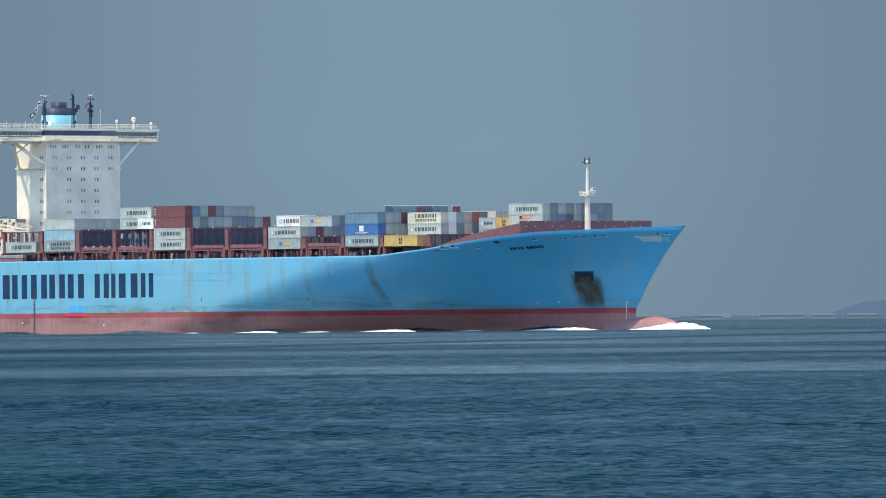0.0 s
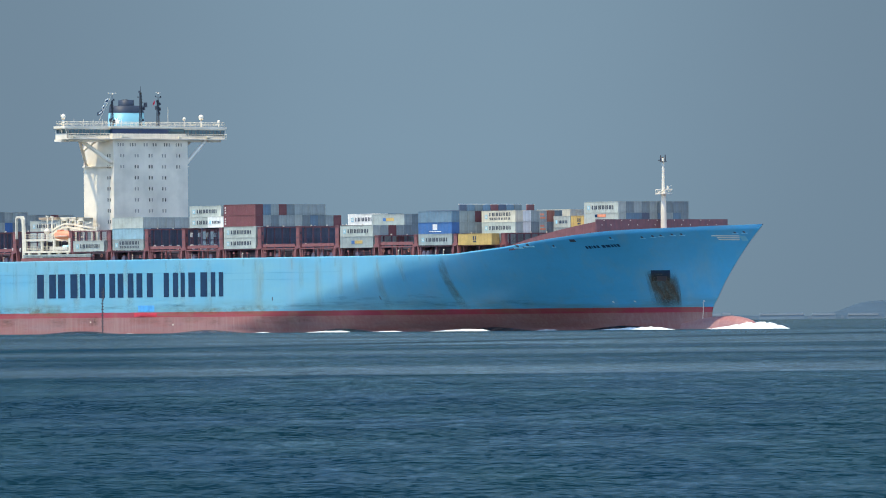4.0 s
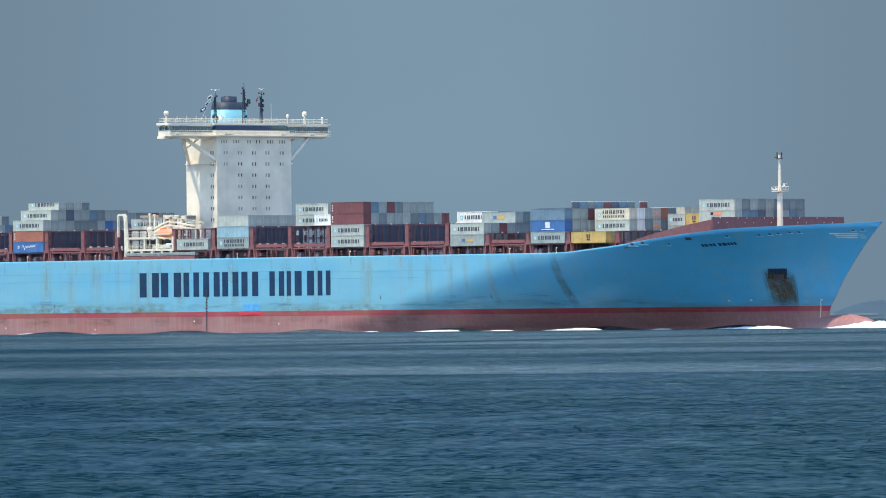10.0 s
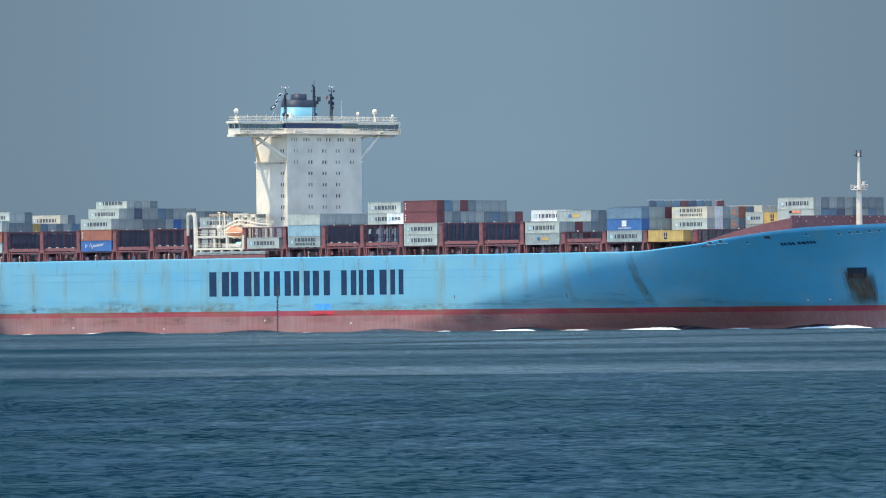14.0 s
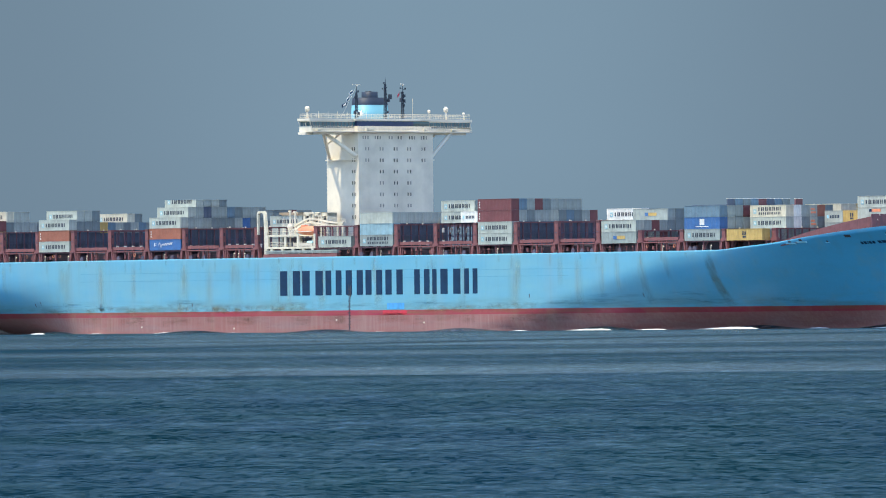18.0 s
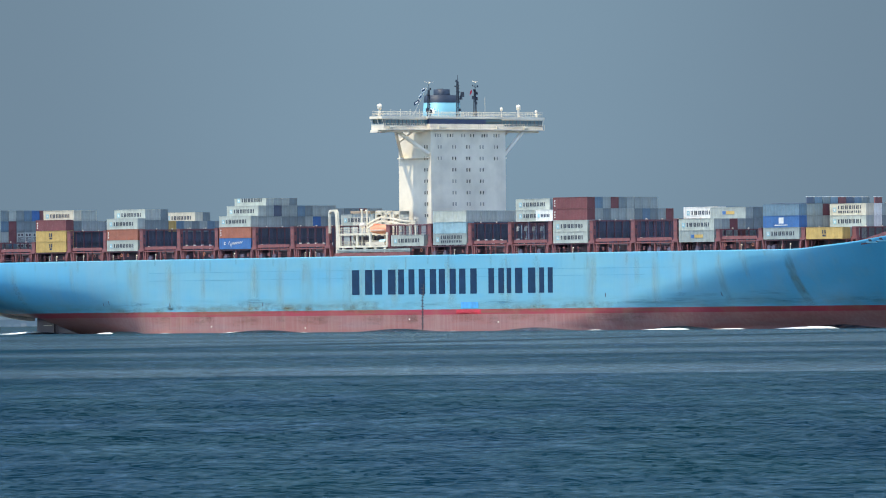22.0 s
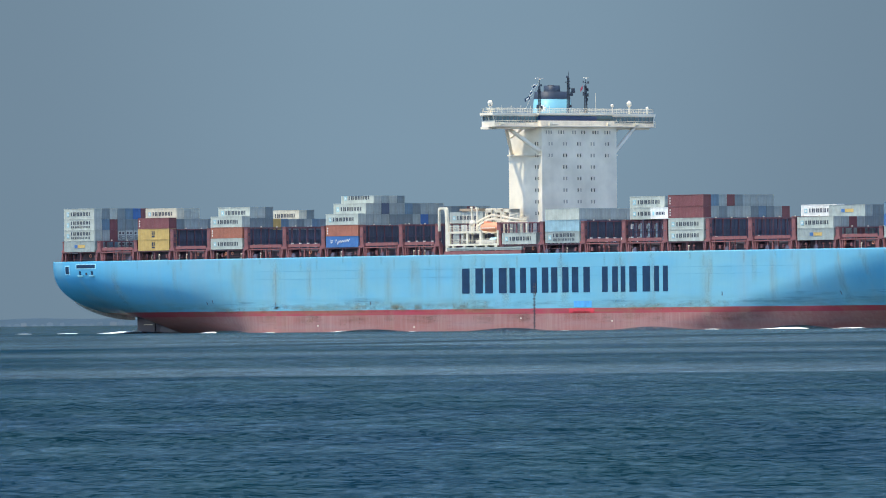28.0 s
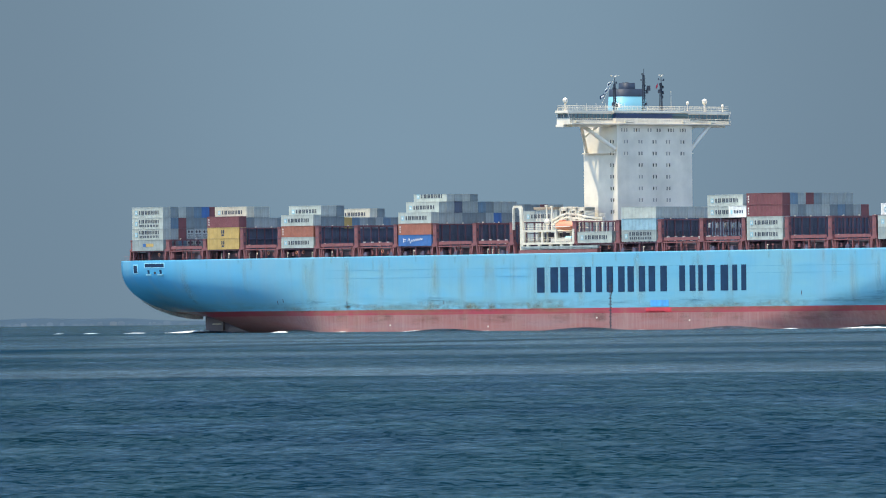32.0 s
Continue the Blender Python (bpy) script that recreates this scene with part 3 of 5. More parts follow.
def hull_marks():
    # the great wordmark as plain upright bars of its size
    for x0, x1 in ((-26.0, -18.4), (-17.6, -9.8), (-8.8, -2.8), (-1.2, 5.2), (6.2, 12.4), (13.6, 20.0), (24.3, 29.9), (30.9, 32.5), (33.9, 41.2), (42.6, 47.4)):
        for a, b in ((x0, x1),) if x1 - x0 < 2 else ((x0, x0 + (x1 - x0) * 0.36), (x1 - (x1 - x0) * 0.36, x1)):
            bm = bmesh.new()
            side_bar(bm, a, b, 9.05, 15.1)
            part("marking_bar", bm, NAVY, HULL, "tall navy bar of the painted side marking")
    bm = bmesh.new()
    side_bar(bm, -0.12, 0.12, 0.3, 11.6)
    for k in range(14):
        side_bar(bm, -0.5 if k % 2 else -0.15, 0.55, 1.0 + 0.72 * k, 1.2 + 0.72 * k, 0.06)
    side_bar(bm, 0.45, 0.75, 8.6, 11.4)
    part("draught_scale", bm, DARK_STEEL, HULL, "dark draught scale amidships")
    part("touch_up_patch", boxes((14.2, 20.5, -28.25, -28.1, 5.5, 7.0)), BRIGHT_BLUE, HULL, "fresh bright-blue paint patch")
    for x0, x1, z in ((-104, 26, 15.0), (-104, 80, 13.05), (26, 92, 14.7)):
        part("plate_seam", boxes((x0, x1, -28.225, -28.1, z, z + 0.08)), SEAM_BLUE, HULL)
    for x, z in ((66.0, 7.9), (-96.0, 6.6), (-124.0, 6.9), (-121.5, 7.3), (-60.0, 6.5), (104.0, 7.8)):
        plate("tug_mark", x, x + 0.22, z, z + 0.9, DARK_STEEL, nx=1, nz=2)
    for x, z in ((-44, 0.9), (27.5, 2.0), (-80, 1.4), (-5, 2.8)):
        part("white_depth_mark", boxes((x, x + 0.45, -28.26, -28.0, z, z + 0.35)), WHITE, HULL)
    # name on the bow as bars
    x, z = 173.9, 19.35
    for k, w in enumerate((0.5, 0.55, 0.2, 0.5, 0.55, 0, 0.65, 0.9, 0.5, 0.45, 0.5)):
        if w:
            plate("name_bar", x, x + w, z + 0.055 * (x - 173.9), z + 0.62 + 0.055 * (x - 173.9), NAVY, "small navy bar of the bow name", nx=2, nz=2)
        x += w + 0.22 if w else 0.5
    # anchor pocket (shade painted as a navy plate) with its rust, emblem, fairleads
    plate("anchor_pocket", 184.0, 188.2, 11.6, 14.1, NAVY, "anchor pocket, its shade painted as a dark plate", lean=-1.4, out=0.03)
    plate("anchor", 184.6, 186.7, 11.5, 12.7, DARK_STEEL, "dark rusty stowed anchor", lean=-0.6, out=0.3)
    for k, z in enumerate((21.2, 21.65, 22.1)):
        plate("emblem_bar", 202.2 - 0.8 * (k == 2), 206.2 + 0.2 * k, z - 0.13, z + 0.1, WHITE, "thin white bar of the bow emblem", nx=5, nz=1, out=0.05, slope=-0.1)
    plate("emblem_disc", 206.6, 207.7, 20.8, 22.0, FUNNEL_BLUE, "pale disc of the bow emblem", out=0.05)
    for x, z in ((170.4, 6.6), (175.6, 6.65), (192.9, 6.6)):
        plate("thruster_mark", x, x + 0.4, z - 0.1, z + 0.25, WHITE, "small white thruster mark", nx=2, nz=2)
    plate("draught_line", 192.7, 192.82, 1.5, 6.4, WHITE, "thin white bow draught figures", nx=1, nz=6, lean=-0.8)
    for x, z in ((187.7, 22.0), (190.0, 22.2), (191.7, 22.35), (194.0, 22.55), (195.8, 22.6), (206.0, 22.85), (207.8, 22.95), (166.0, 20.2), (181.0, 21.9)):
        plate("fairlead", x, x + 0.38, z - 0.25, z + 0.12, DARK_STEEL, "small dark mooring fairlead", nx=2, nz=2)
        # ledges in ice blue: the highlight along them is in the colour
        plate("fairlead_lip", x - 0.3, x + 0.7, z - 0.42, z - 0.28, ICE_BLUE, "light-blue lip under a fairlead", nx=2, nz=1, out=0.25)
    for x, z in ((155.0, 19.7), (158.2, 20.0)):
        plate("mooring_chock", x + 0.6, x + 1.4, z + 0.25, z + 0.75, DARK_STEEL, "dark mooring chock", nx=2, nz=1)
        # this shelf's highlight is painted in ice blue too
        plate("chock_shelf", x, x + 2.6, z - 0.1, z + 0.22, ICE_BLUE, "light-blue chock shelf", nx=3, nz=1, out=0.4)
    plate("side_port", 171.4, 172.8, 21.0, 21.6, DARK_STEEL, "open side port with red rim", nx=2, nz=2)
    # mooring openings at the stern, their inner shade painted as navy plates
    plate("port_rim", -179.55, -177.45, 14.95, 17.35, ICE_BLUE, "light-blue rim of a mooring port", nx=3, nz=4, out=0.035)
    plate("port_rim", -174.5, -166.1, 16.4, 17.7, ICE_BLUE, "light-blue rim of a mooring port", nx=6, nz=2, out=0.035)
    plate("mooring_port", -179.3, -177.7, 15.2, 17.1, NAVY, "upright dark mooring port", nx=2, nz=3)
    plate("roller_port", -174.2, -166.4, 16.6, 17.5, NAVY, "long dark mooring slot", nx=5, nz=2)
    for x in (-173.2, -170.6, -168.2):
        plate("roller", x, x + 0.8, 14.9, 15.9 if x != -170.6 else 15.5, DARK_STEEL if x == -170.6 else NAVY, "", nx=2, nz=2)
    for x in (-173.6, -168.8):
        plate("roller_shelf", x, x + 2.0, 14.55, 14.9, ICE_BLUE, "light-blue roller shelf", nx=2, nz=1, out=0.4)
    # long rust runs and smears
    plate("rust_smear", 126.8, 130.0, 4.9, 18.4, STAIN_OCHRE, "brown rust smear down the bow flare", sheet=True, lean=0.3, nx=3, nz=14, out=0.04)
    plate("anchor_rust_fringe", 182.4, 189.4, 4.9, 14.0, STAIN_OCHRE, "ochre fringe of the anchor's rust", sheet=True, lean=-3.4, nx=6, nz=10, out=0.04)
    plate("anchor_rust", 183.0, 189.6, 4.6, 14.2, STAIN_HEAVY, "heavy brown rust below the anchor", sheet=True, lean=-2.8, nx=6, nz=10, out=0.07)
    for k, x in enumerate((-160.4, -136.2, -113.0, -98.0, -84.0, -64.0, -55.0, -45.0, -36.0, -24.0, -19.5, 8.0, 40.0, 61.0, 76.0, 82.0, 90.6, 96.0, 104.0, 113.0)):
        wide, foot = (3.4, 5.0) if k % 3 == 0 else (2.3, 7.5 + 1.3 * (k % 4))
        plate("rust_run", x, x + wide, foot, 18.4, STAIN, "thin rust run below the deck edge", sheet=True, nx=2, nz=10, out=0.03)
    for k in range(28):
        x = -150 + 10.1 * k + 3.0 * math.sin(k * 2.3)
        plate("edge_rust", x, x + 1.0, 15.6 + 1.3 * math.sin(k * 1.7), 18.45, STAIN, "short rust run below the deck edge", sheet=True, nx=1, nz=4, out=0.035)
    for k, (x, w) in enumerate(((-124.0, 30), (-98.0, 24), (-78.0, 40), (-66.0, 34), (-48.0, 30), (-30.0, 18), (24.0, 30), (48.0, 24))):
        plate("scum_patch", x, x + w, 4.6, 6.4 + 0.6 * (k % 3), STAIN_SCUM, "ochre-brown weed stain above the boot stripe", sheet=True, nx=4, nz=3, out=0.03)
    for x, w, z in ((-118.0, 18, 6.6), (-104.0, 14, 5.8), (-70.0, 16, 6.9), (-8.0, 18, 6.0), (20.0, 15, 6.2), (70.0, 14, 5.9), (82.0, 22, 6.0), (86.0, 18, 7.4), (102.0, 20, 6.4), (108.0, 18, 7.8), (118.0, 12, 5.8), (140.0, 10, 6.0)):
        plate("tug_scuff", x, x + w, z, z + 1.5, STAIN_SCUFF, "dark horizontal tug scuffs", sheet=True, nx=8, nz=3, out=0.035)
    for x, w in ((-112.0, 5.0), (-97.0, 4.0), (-66.0, 5.0), (-46.0, 6.0), (-30.0, 5.0), (-12.0, 4.0), (9.0, 4.0), (28.0, 5.0), (58.0, 5.0)):
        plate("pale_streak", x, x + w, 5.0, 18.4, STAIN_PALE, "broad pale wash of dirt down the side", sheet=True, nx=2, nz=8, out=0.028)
    for k in range(17):
        x = -104.0 + 11.3 * k + 4.0 * math.sin(k * 1.9)
        plate("bottom_grime", x, x + 9.0 + 5.0 * math.sin(k * 2.7), 2.2 - 0.6 * (k % 2), 4.5, STAIN_BOTTOM, "dark grime under the boot stripe", sheet=True, nx=4, nz=3, out=0.03)
    for k in range(22):
        x = -96.0 + 8.1 * k + 3.0 * math.sin(k * 3.1)
        plate("scratch", x, x + 0.12, 0.8 + 0.8 * (k % 3), 4.0 + 0.5 * (k % 2), STAIN_BOTTOM, "thin dark upright scratch", sheet=True, nx=1, nz=3, out=0.035)
    part("fresh_stripe", boxes((12.5, 21.5, -28.23, -28.1, 4.12, 5.22)), FRESH_RED, HULL, "freshly painted length of the boot stripe")


hull_marks()


def transom_edge():
    """A pale flanged edge under the transom."""
    bm = bmesh.new()
    rows = []
    for i in range(33):
        u = i / 32
        z = 4.25 + 3.9 * u * u
        y = -half_breadth(-184.9, z) * min(1, 6 * u) - 0.02
        deep = 0.12 + 0.75 * math.sin(math.pi * min(1, 0.4 + 0.6 * u)) ** 0.8
        rows.append([bm.verts.new(p) for p in ((-185.5, y, z - deep), (-184.8, y, z - deep), (-184.8, y, z + 0.2), (-185.5, y, z + 0.2))])
    for a, b in zip(rows, rows[1:]):
        for k in range(4):
            bm.faces.new((a[k], b[k], b[(k + 1) % 4], a[(k + 1) % 4]))
    part("transom_edge", bm, BOX_PAINT["white"], HULL, "pale cream edge under the transom")


transom_edge()
part("rudder", boxes((-183.2, -176.2, -0.6, 0.6, -3.0, 4.5)), RUDDER_SHADED, SHIP, "rudder in red darkened for the shade under the counter")


def skeg():
    """The fin of the hull ahead of the rudder, thickening towards the body."""
    bm = bmesh.new()
    rows = []
    for i in range(13):
        x = -176.0 + 30.0 * i / 12
        w = 0.55 + 9.5 * (i / 12) ** 1.8
        rows.append([bm.verts.new((x, sy * w * k, z)) for sy, k, z in ((-1, 0.55, -3), (-1, 0.8, 0), (-1, 1.0, 4.3), (1, 1.0, 4.3), (1, 0.8, 0), (1, 0.55, -3))])
    for a, b in zip(rows, rows[1:]):
        for k in range(6):
            bm.faces.new((a[k], b[k], b[(k + 1) % 6], a[(k + 1) % 6])).smooth = k in (0, 1)
    bm.faces.new(rows[0]), bm.faces.new(rows[-1][::-1])
    part("skeg", bm, RUDDER_SHADED, SHIP, "skeg in red darkened for the shade under the stern")
    part("rudder_mark", boxes((-180.5, -177.0, -0.68, -0.5, 2.1, 2.3)), WHITE, SHIP, "thin white mark on the rudder")


skeg()


# ------------------------------------------------------------------ deck fittings
PITCH_GAPS = [(-180.4, 0), (-165.3, 0), (-150.7, 0), (-136.3, 1), (-121.9, 1), (-107.5, 1), (-92.8, 1), (-78.1, 1), (-63.6, 1), (-49.0, 1), (-35.6, 1),
              (-13.0, 1), (2.4, 1), (17.1, 1), (31.6, 1), (46.1, 1), (60.8, 1), (75.4, 1), (90.2, 1), (104.9, 0), (119.4, 0), (133.9, 0), (148.5, 0)]


def lashing_bridges():
    made = {}
    for tall in (0, 1):
        top = 26.1 if tall else 23.5
        bm = boxes((-0.62, 0.62, -0.45, 0.45, 2.6, top - 18.4))
        for z in ((4.9, 7.3) if tall else (4.7,)):
            add_box(bm, -0.7, 0.7, -0.52, 0.52, z, z + 0.18)
        for sx in (-1, 1):
            add_prism(bm, [(sx * 0.45, 2.9), (sx * 0.85, 2.9), (sx * 1.25, 0), (sx * 0.8, 0)], -0.45, 0.45)
        add_box(bm, -1.0, 1.0, -0.55, 0.55, 2.3, 2.65)
        bm.verts.ensure_lookup_table()
        column = mesh_of("column", bm, LASH_RED)
        inner = mesh_of("post", boxes((-0.16, 0.16, -0.13, 0.13, 0, top - 18.4)), LASH_POST)
        port = mesh_of("lashing_port", boxes((0.62, 0.68, -0.2, 0.2, -0.35, 0.35)), DARK_STEEL)
        made[tall] = (top, column, inner, port)
    # added white boxes standing for light seen through gaps between the posts
    gap_box = mesh_of("vent_hood", boxes((-0.22, 0.22, -0.24, 0.24, 0, 0.8), (-0.15, 0.4, -0.2, 0.2, 0.8, 1.1)), BOX_PAINT["white"])
    lamp_mesh = mesh_of("deck_lamp", boxes((-0.15, 0.15, -0.12, 0.12, 0, 0.3)), CREAM)
    for n_bridge, (gx, tall) in enumerate(PITCH_GAPS):
        top, column, inner, port = made[tall]
        half = min(27.9, curve(DECK_B, gx) - 0.3) if gx < 140 else 25.5
        bm = boxes((gx - 0.5, gx + 0.5, -half, half, top - 0.28, top), (gx - 0.5, gx + 0.5, -half, half, 20.5, 20.75))
        bridge = part("lashing_bridge", bm, LASH_RED_SHADED, SHIP, "red-oxide steel lashing bridge across the deck")
        bm = bmesh.new()
        if tall:
            add_box(bm, gx - 0.3, gx + 0.3, -half, half, 23.3, 23.42)
        for z in ((21.4, 22.0, 24.1, 24.7) if tall else (21.4, 22.2)):
            add_box(bm, gx + 0.3, gx + 0.34, -half, half, z, z + 0.045)
        for k in range(21):          # crossed stays between the posts
            y = -half + 2 * half * k / 21
            add_beam(bm, (gx, y, 18.6), (gx, y + 2.5, 20.5), 0.06)
            if k % 2:
                add_beam(bm, (gx - 0.1, y, 20.8), (gx - 0.1, y + 2.6, 23.3), 0.06)
        add_box(bm, gx - 0.5, gx - 0.44, -half + 1.5, half - 1.5, 18.4, 20.4)
        part("inner_walkway", bm, LASH_SHADE, bridge, "dark inner walkways and stays")
        for y in (-half + 0.6, half - 0.6):
            shared("column", column, bridge, pose(gx, y, 18.4))
        if tall:
            for z in (22.2, 24.4):
                shared("lashing_port", port, bridge, pose(gx, -half + 0.6, z))
        n = 22
        for k in range(1, n):
            shared("post", inner, bridge, pose(gx, -half + 2 * half * k / n, 18.4))
        if gx in (31.6, 17.1, -92.8, -49.0):
            for k in range(7):
                for z in ((21.0, 23.9) if gx == 31.6 else (21.0,)):
                    shared("vent_hood", gap_box, bridge, pose(gx + 0.5, -half + 2.3 + 2.54 * k, z))
        for k in range(4):
            shared("deck_lamp", lamp_mesh, bridge, pose(gx - 0.4, -half + 3 + 5.1 * k + (n_bridge * 1.7) % 3, top))


lashing_bridges()


def deck_clutter():
    """Ventilators, hydrant boxes and life rings between the struts along the deck edge."""
    r = random.Random(21)
    bm = bmesh.new()
    add_tube(bm, (0, 0, 0), (0, 0, 1.1), 0.13, 0.13, 8)
    add_tube(bm, (0, 0, 1.05), (0, 0, 1.4), 0.32, 0.22, 8)
    vent = mesh_of("deck_vent", bm, LASH_RED)
    bm = bmesh.new()
    add_tube(bm, (0, 0, 0), (0, 0, 0.9), 0.1, 0.1, 8)
    add_tube(bm, (0, 0, 0.85), (0.25, -0.1, 1.2), 0.14, 0.2, 8)
    spout = mesh_of("air_pipe", bm, CREAM)
    case = mesh_of("hydrant_box", boxes((-0.3, 0.3, -0.16, 0.16, 0.4, 1.2), (-0.34, 0.34, -0.2, 0.2, 1.2, 1.26)), LASH_RED)
    bm = bmesh.new()
    hoops = [[bm.verts.new(((0.36 + 0.09 * math.cos(v)) * math.cos(u), 0.09 * math.sin(v), 1.2 + (0.36 + 0.09 * math.cos(v)) * math.sin(u)))
              for v in (0, 1.57, 3.14, 4.71)] for u in (2 * math.pi * k / 14 for k in range(14))]
    for k in range(14):
        for q in range(4):
            bm.faces.new((hoops[k][q], hoops[(k + 1) % 14][q], hoops[(k + 1) % 14][(q + 1) % 4], hoops[k][(q + 1) % 4]))
    ring = mesh_of("life_ring", bm, ORANGE)
    motor = mesh_of("winch_motor", boxes((-0.6, 0.6, -0.4, 0.4, 0, 0.7), (-0.35, 0.35, -0.3, 0.3, 0.7, 1.0)), LASH_SHADE)
    x = -176.0
    while x < 132:
        y = -min(27.6, curve(DECK_B, x) - 0.5) + 0.6 * r.random()
        if min(abs(x - g) for g, _ in PITCH_GAPS) > 1.4:
            name, me = r.choice((("deck_vent", vent), ("air_pipe", spout), ("air_pipe", spout), ("hydrant_box", case), ("winch_motor", motor), ("winch_motor", motor), ("deck_vent", vent), ("hydrant_box", case), ("life_ring", ring)))
            shared(name, me, SHIP, pose(x, y, 18.5))
        x += 1.6 + 2.2 * r.random()


deck_clutter()
FILLED = {-180.4, -150.7, -121.9, -78.1, -13.0, 2.4, 46.1, 90.2, 119.4, 133.9}


def stack_frames():
    """Dark guide frames that carry the high stack over the empty bay."""
    post = mesh_of("guide_post", boxes((-0.12, 0.12, -0.12, 0.12, 18.4, 26.1)), LASH_SHADE)
    for x in (36.0, 43.0):
        bm = boxes((x - 0.15, x + 0.15, -25.6, -17.0, 25.85, 26.1))
        guide = part("guide_frame", bm, LASH_SHADE, SHIP, "dark cell-guide frame")
        for y in (-25.4, -22.9, -20.3, -17.8):
            shared("guide_post", post, guide, pose(x, y, 0))


stack_frames()


def hatches():
    xs = [g for g, _ in PITCH_GAPS]
    for a, b in zip(xs, xs[1:]):
        if -36 < a < -14:
            continue
        half = min(26.0, curve(DECK_B, b) - 2.0, half_breadth(b, 18.2) - 2.4)
        bm = boxes((a + 1.0, b - 1.0, -half + 2.4, half - 2.4, 18.2, 20.1))
        for k in range(4):
            y0 = -half + 2.5 + k * (2 * half - 5) / 4
            add_box(bm, a + 1.15, b - 1.15, y0, y0 + (2 * half - 5) / 4 - 0.15, 20.1, 20.7)
        part("hatch_cover", bm, LASH_SHADE, SHIP, "flat hatch cover in the dark slate of deck shade")
        # stanchions that carry the outboard stacks, and the side walkway
        bm = boxes((a + 1.0, b - 1.0, -half - 1.9, -half + 2.2, 20.45, 20.7))
        for x in (a + 1.3, (a + b) / 2 - 0.2, b - 1.7):
            add_box(bm, x, x + 0.4, -half - 1.8, -half - 1.4, 18.4, 20.45)
            add_beam(bm, (x + 0.25, -half - 1.6, 18.5), (x + 1.5, -half - 1.6, 20.4), 0.14)
        # under filled bays the darker red stands for the stacks' shade
        part("side_stanchion", bm, LASH_RED_SHADED if a in FILLED else LASH_RED, SHIP, "red stanchions under the outboard stack")
        bm = boxes((a + 1.3, b - 1.3, -half - 1.75, -half - 0.4, 21.0, 21.25), (a + 1.3, b - 1.3, -half - 1.75, -half - 1.65, 21.25, 21.75))
        for k in range(4):
            x = a + 2.0 + k * (b - a - 4.2) / 3
            add_box(bm, x, x + 0.18, -half - 1.7, -half - 1.4, 18.4, 21.0)
        if a not in FILLED:
            walkway = part("side_walkway", bm, LASH_RED, SHIP, "narrow red outboard walkway")
            for k, (dx, z, mat) in enumerate(((2.2, 21.75, CREAM), (4.4, 21.75, LASH_RED), (5.2, 21.75, GREY_STEEL), (8.6, 21.75, LASH_RED))):
                part("lashing_bin", boxes((a + dx, a + dx + 0.35, -half - 1.6, -half - 1.2, z - 0.2, z + 0.08)), mat, walkway)
        else:
            bm.free()


hatches()


def rail(bm, pts, height=1.05, step=1.6, r=0.04, levels=(1.0, 0.66, 0.33)):
    for p, q in zip(pts, pts[1:]):
        p, q = Vector(p), Vector(q)
        n = max(1, int((q - p).length / step))
        for f in levels:
            add_beam(bm, p + Vector((0, 0, height * f)), q + Vector((0, 0, height * f)), r)
        for i in range(n + 1):
            c = p.lerp(q, i / n)
            add_beam(bm, c, c + Vector((0, 0, height)), r * 1.2)


bm = bmesh.new()
rail(bm, [(-184, -26.2, 18.35), (-172, -27.6, 18.35), (-158, -28.0, 18.38), (-36, -28.0, 18.45)], 1.05, 2.9, 0.03, (1.0, 0.5))
rail(bm, [(-4, -28.0, 18.5), (128, -28.0, 18.5)], 1.05, 2.9, 0.03, (1.0, 0.5))
part("side_railing", bm, LASH_POST, SHIP, "thin red deck-edge railing")


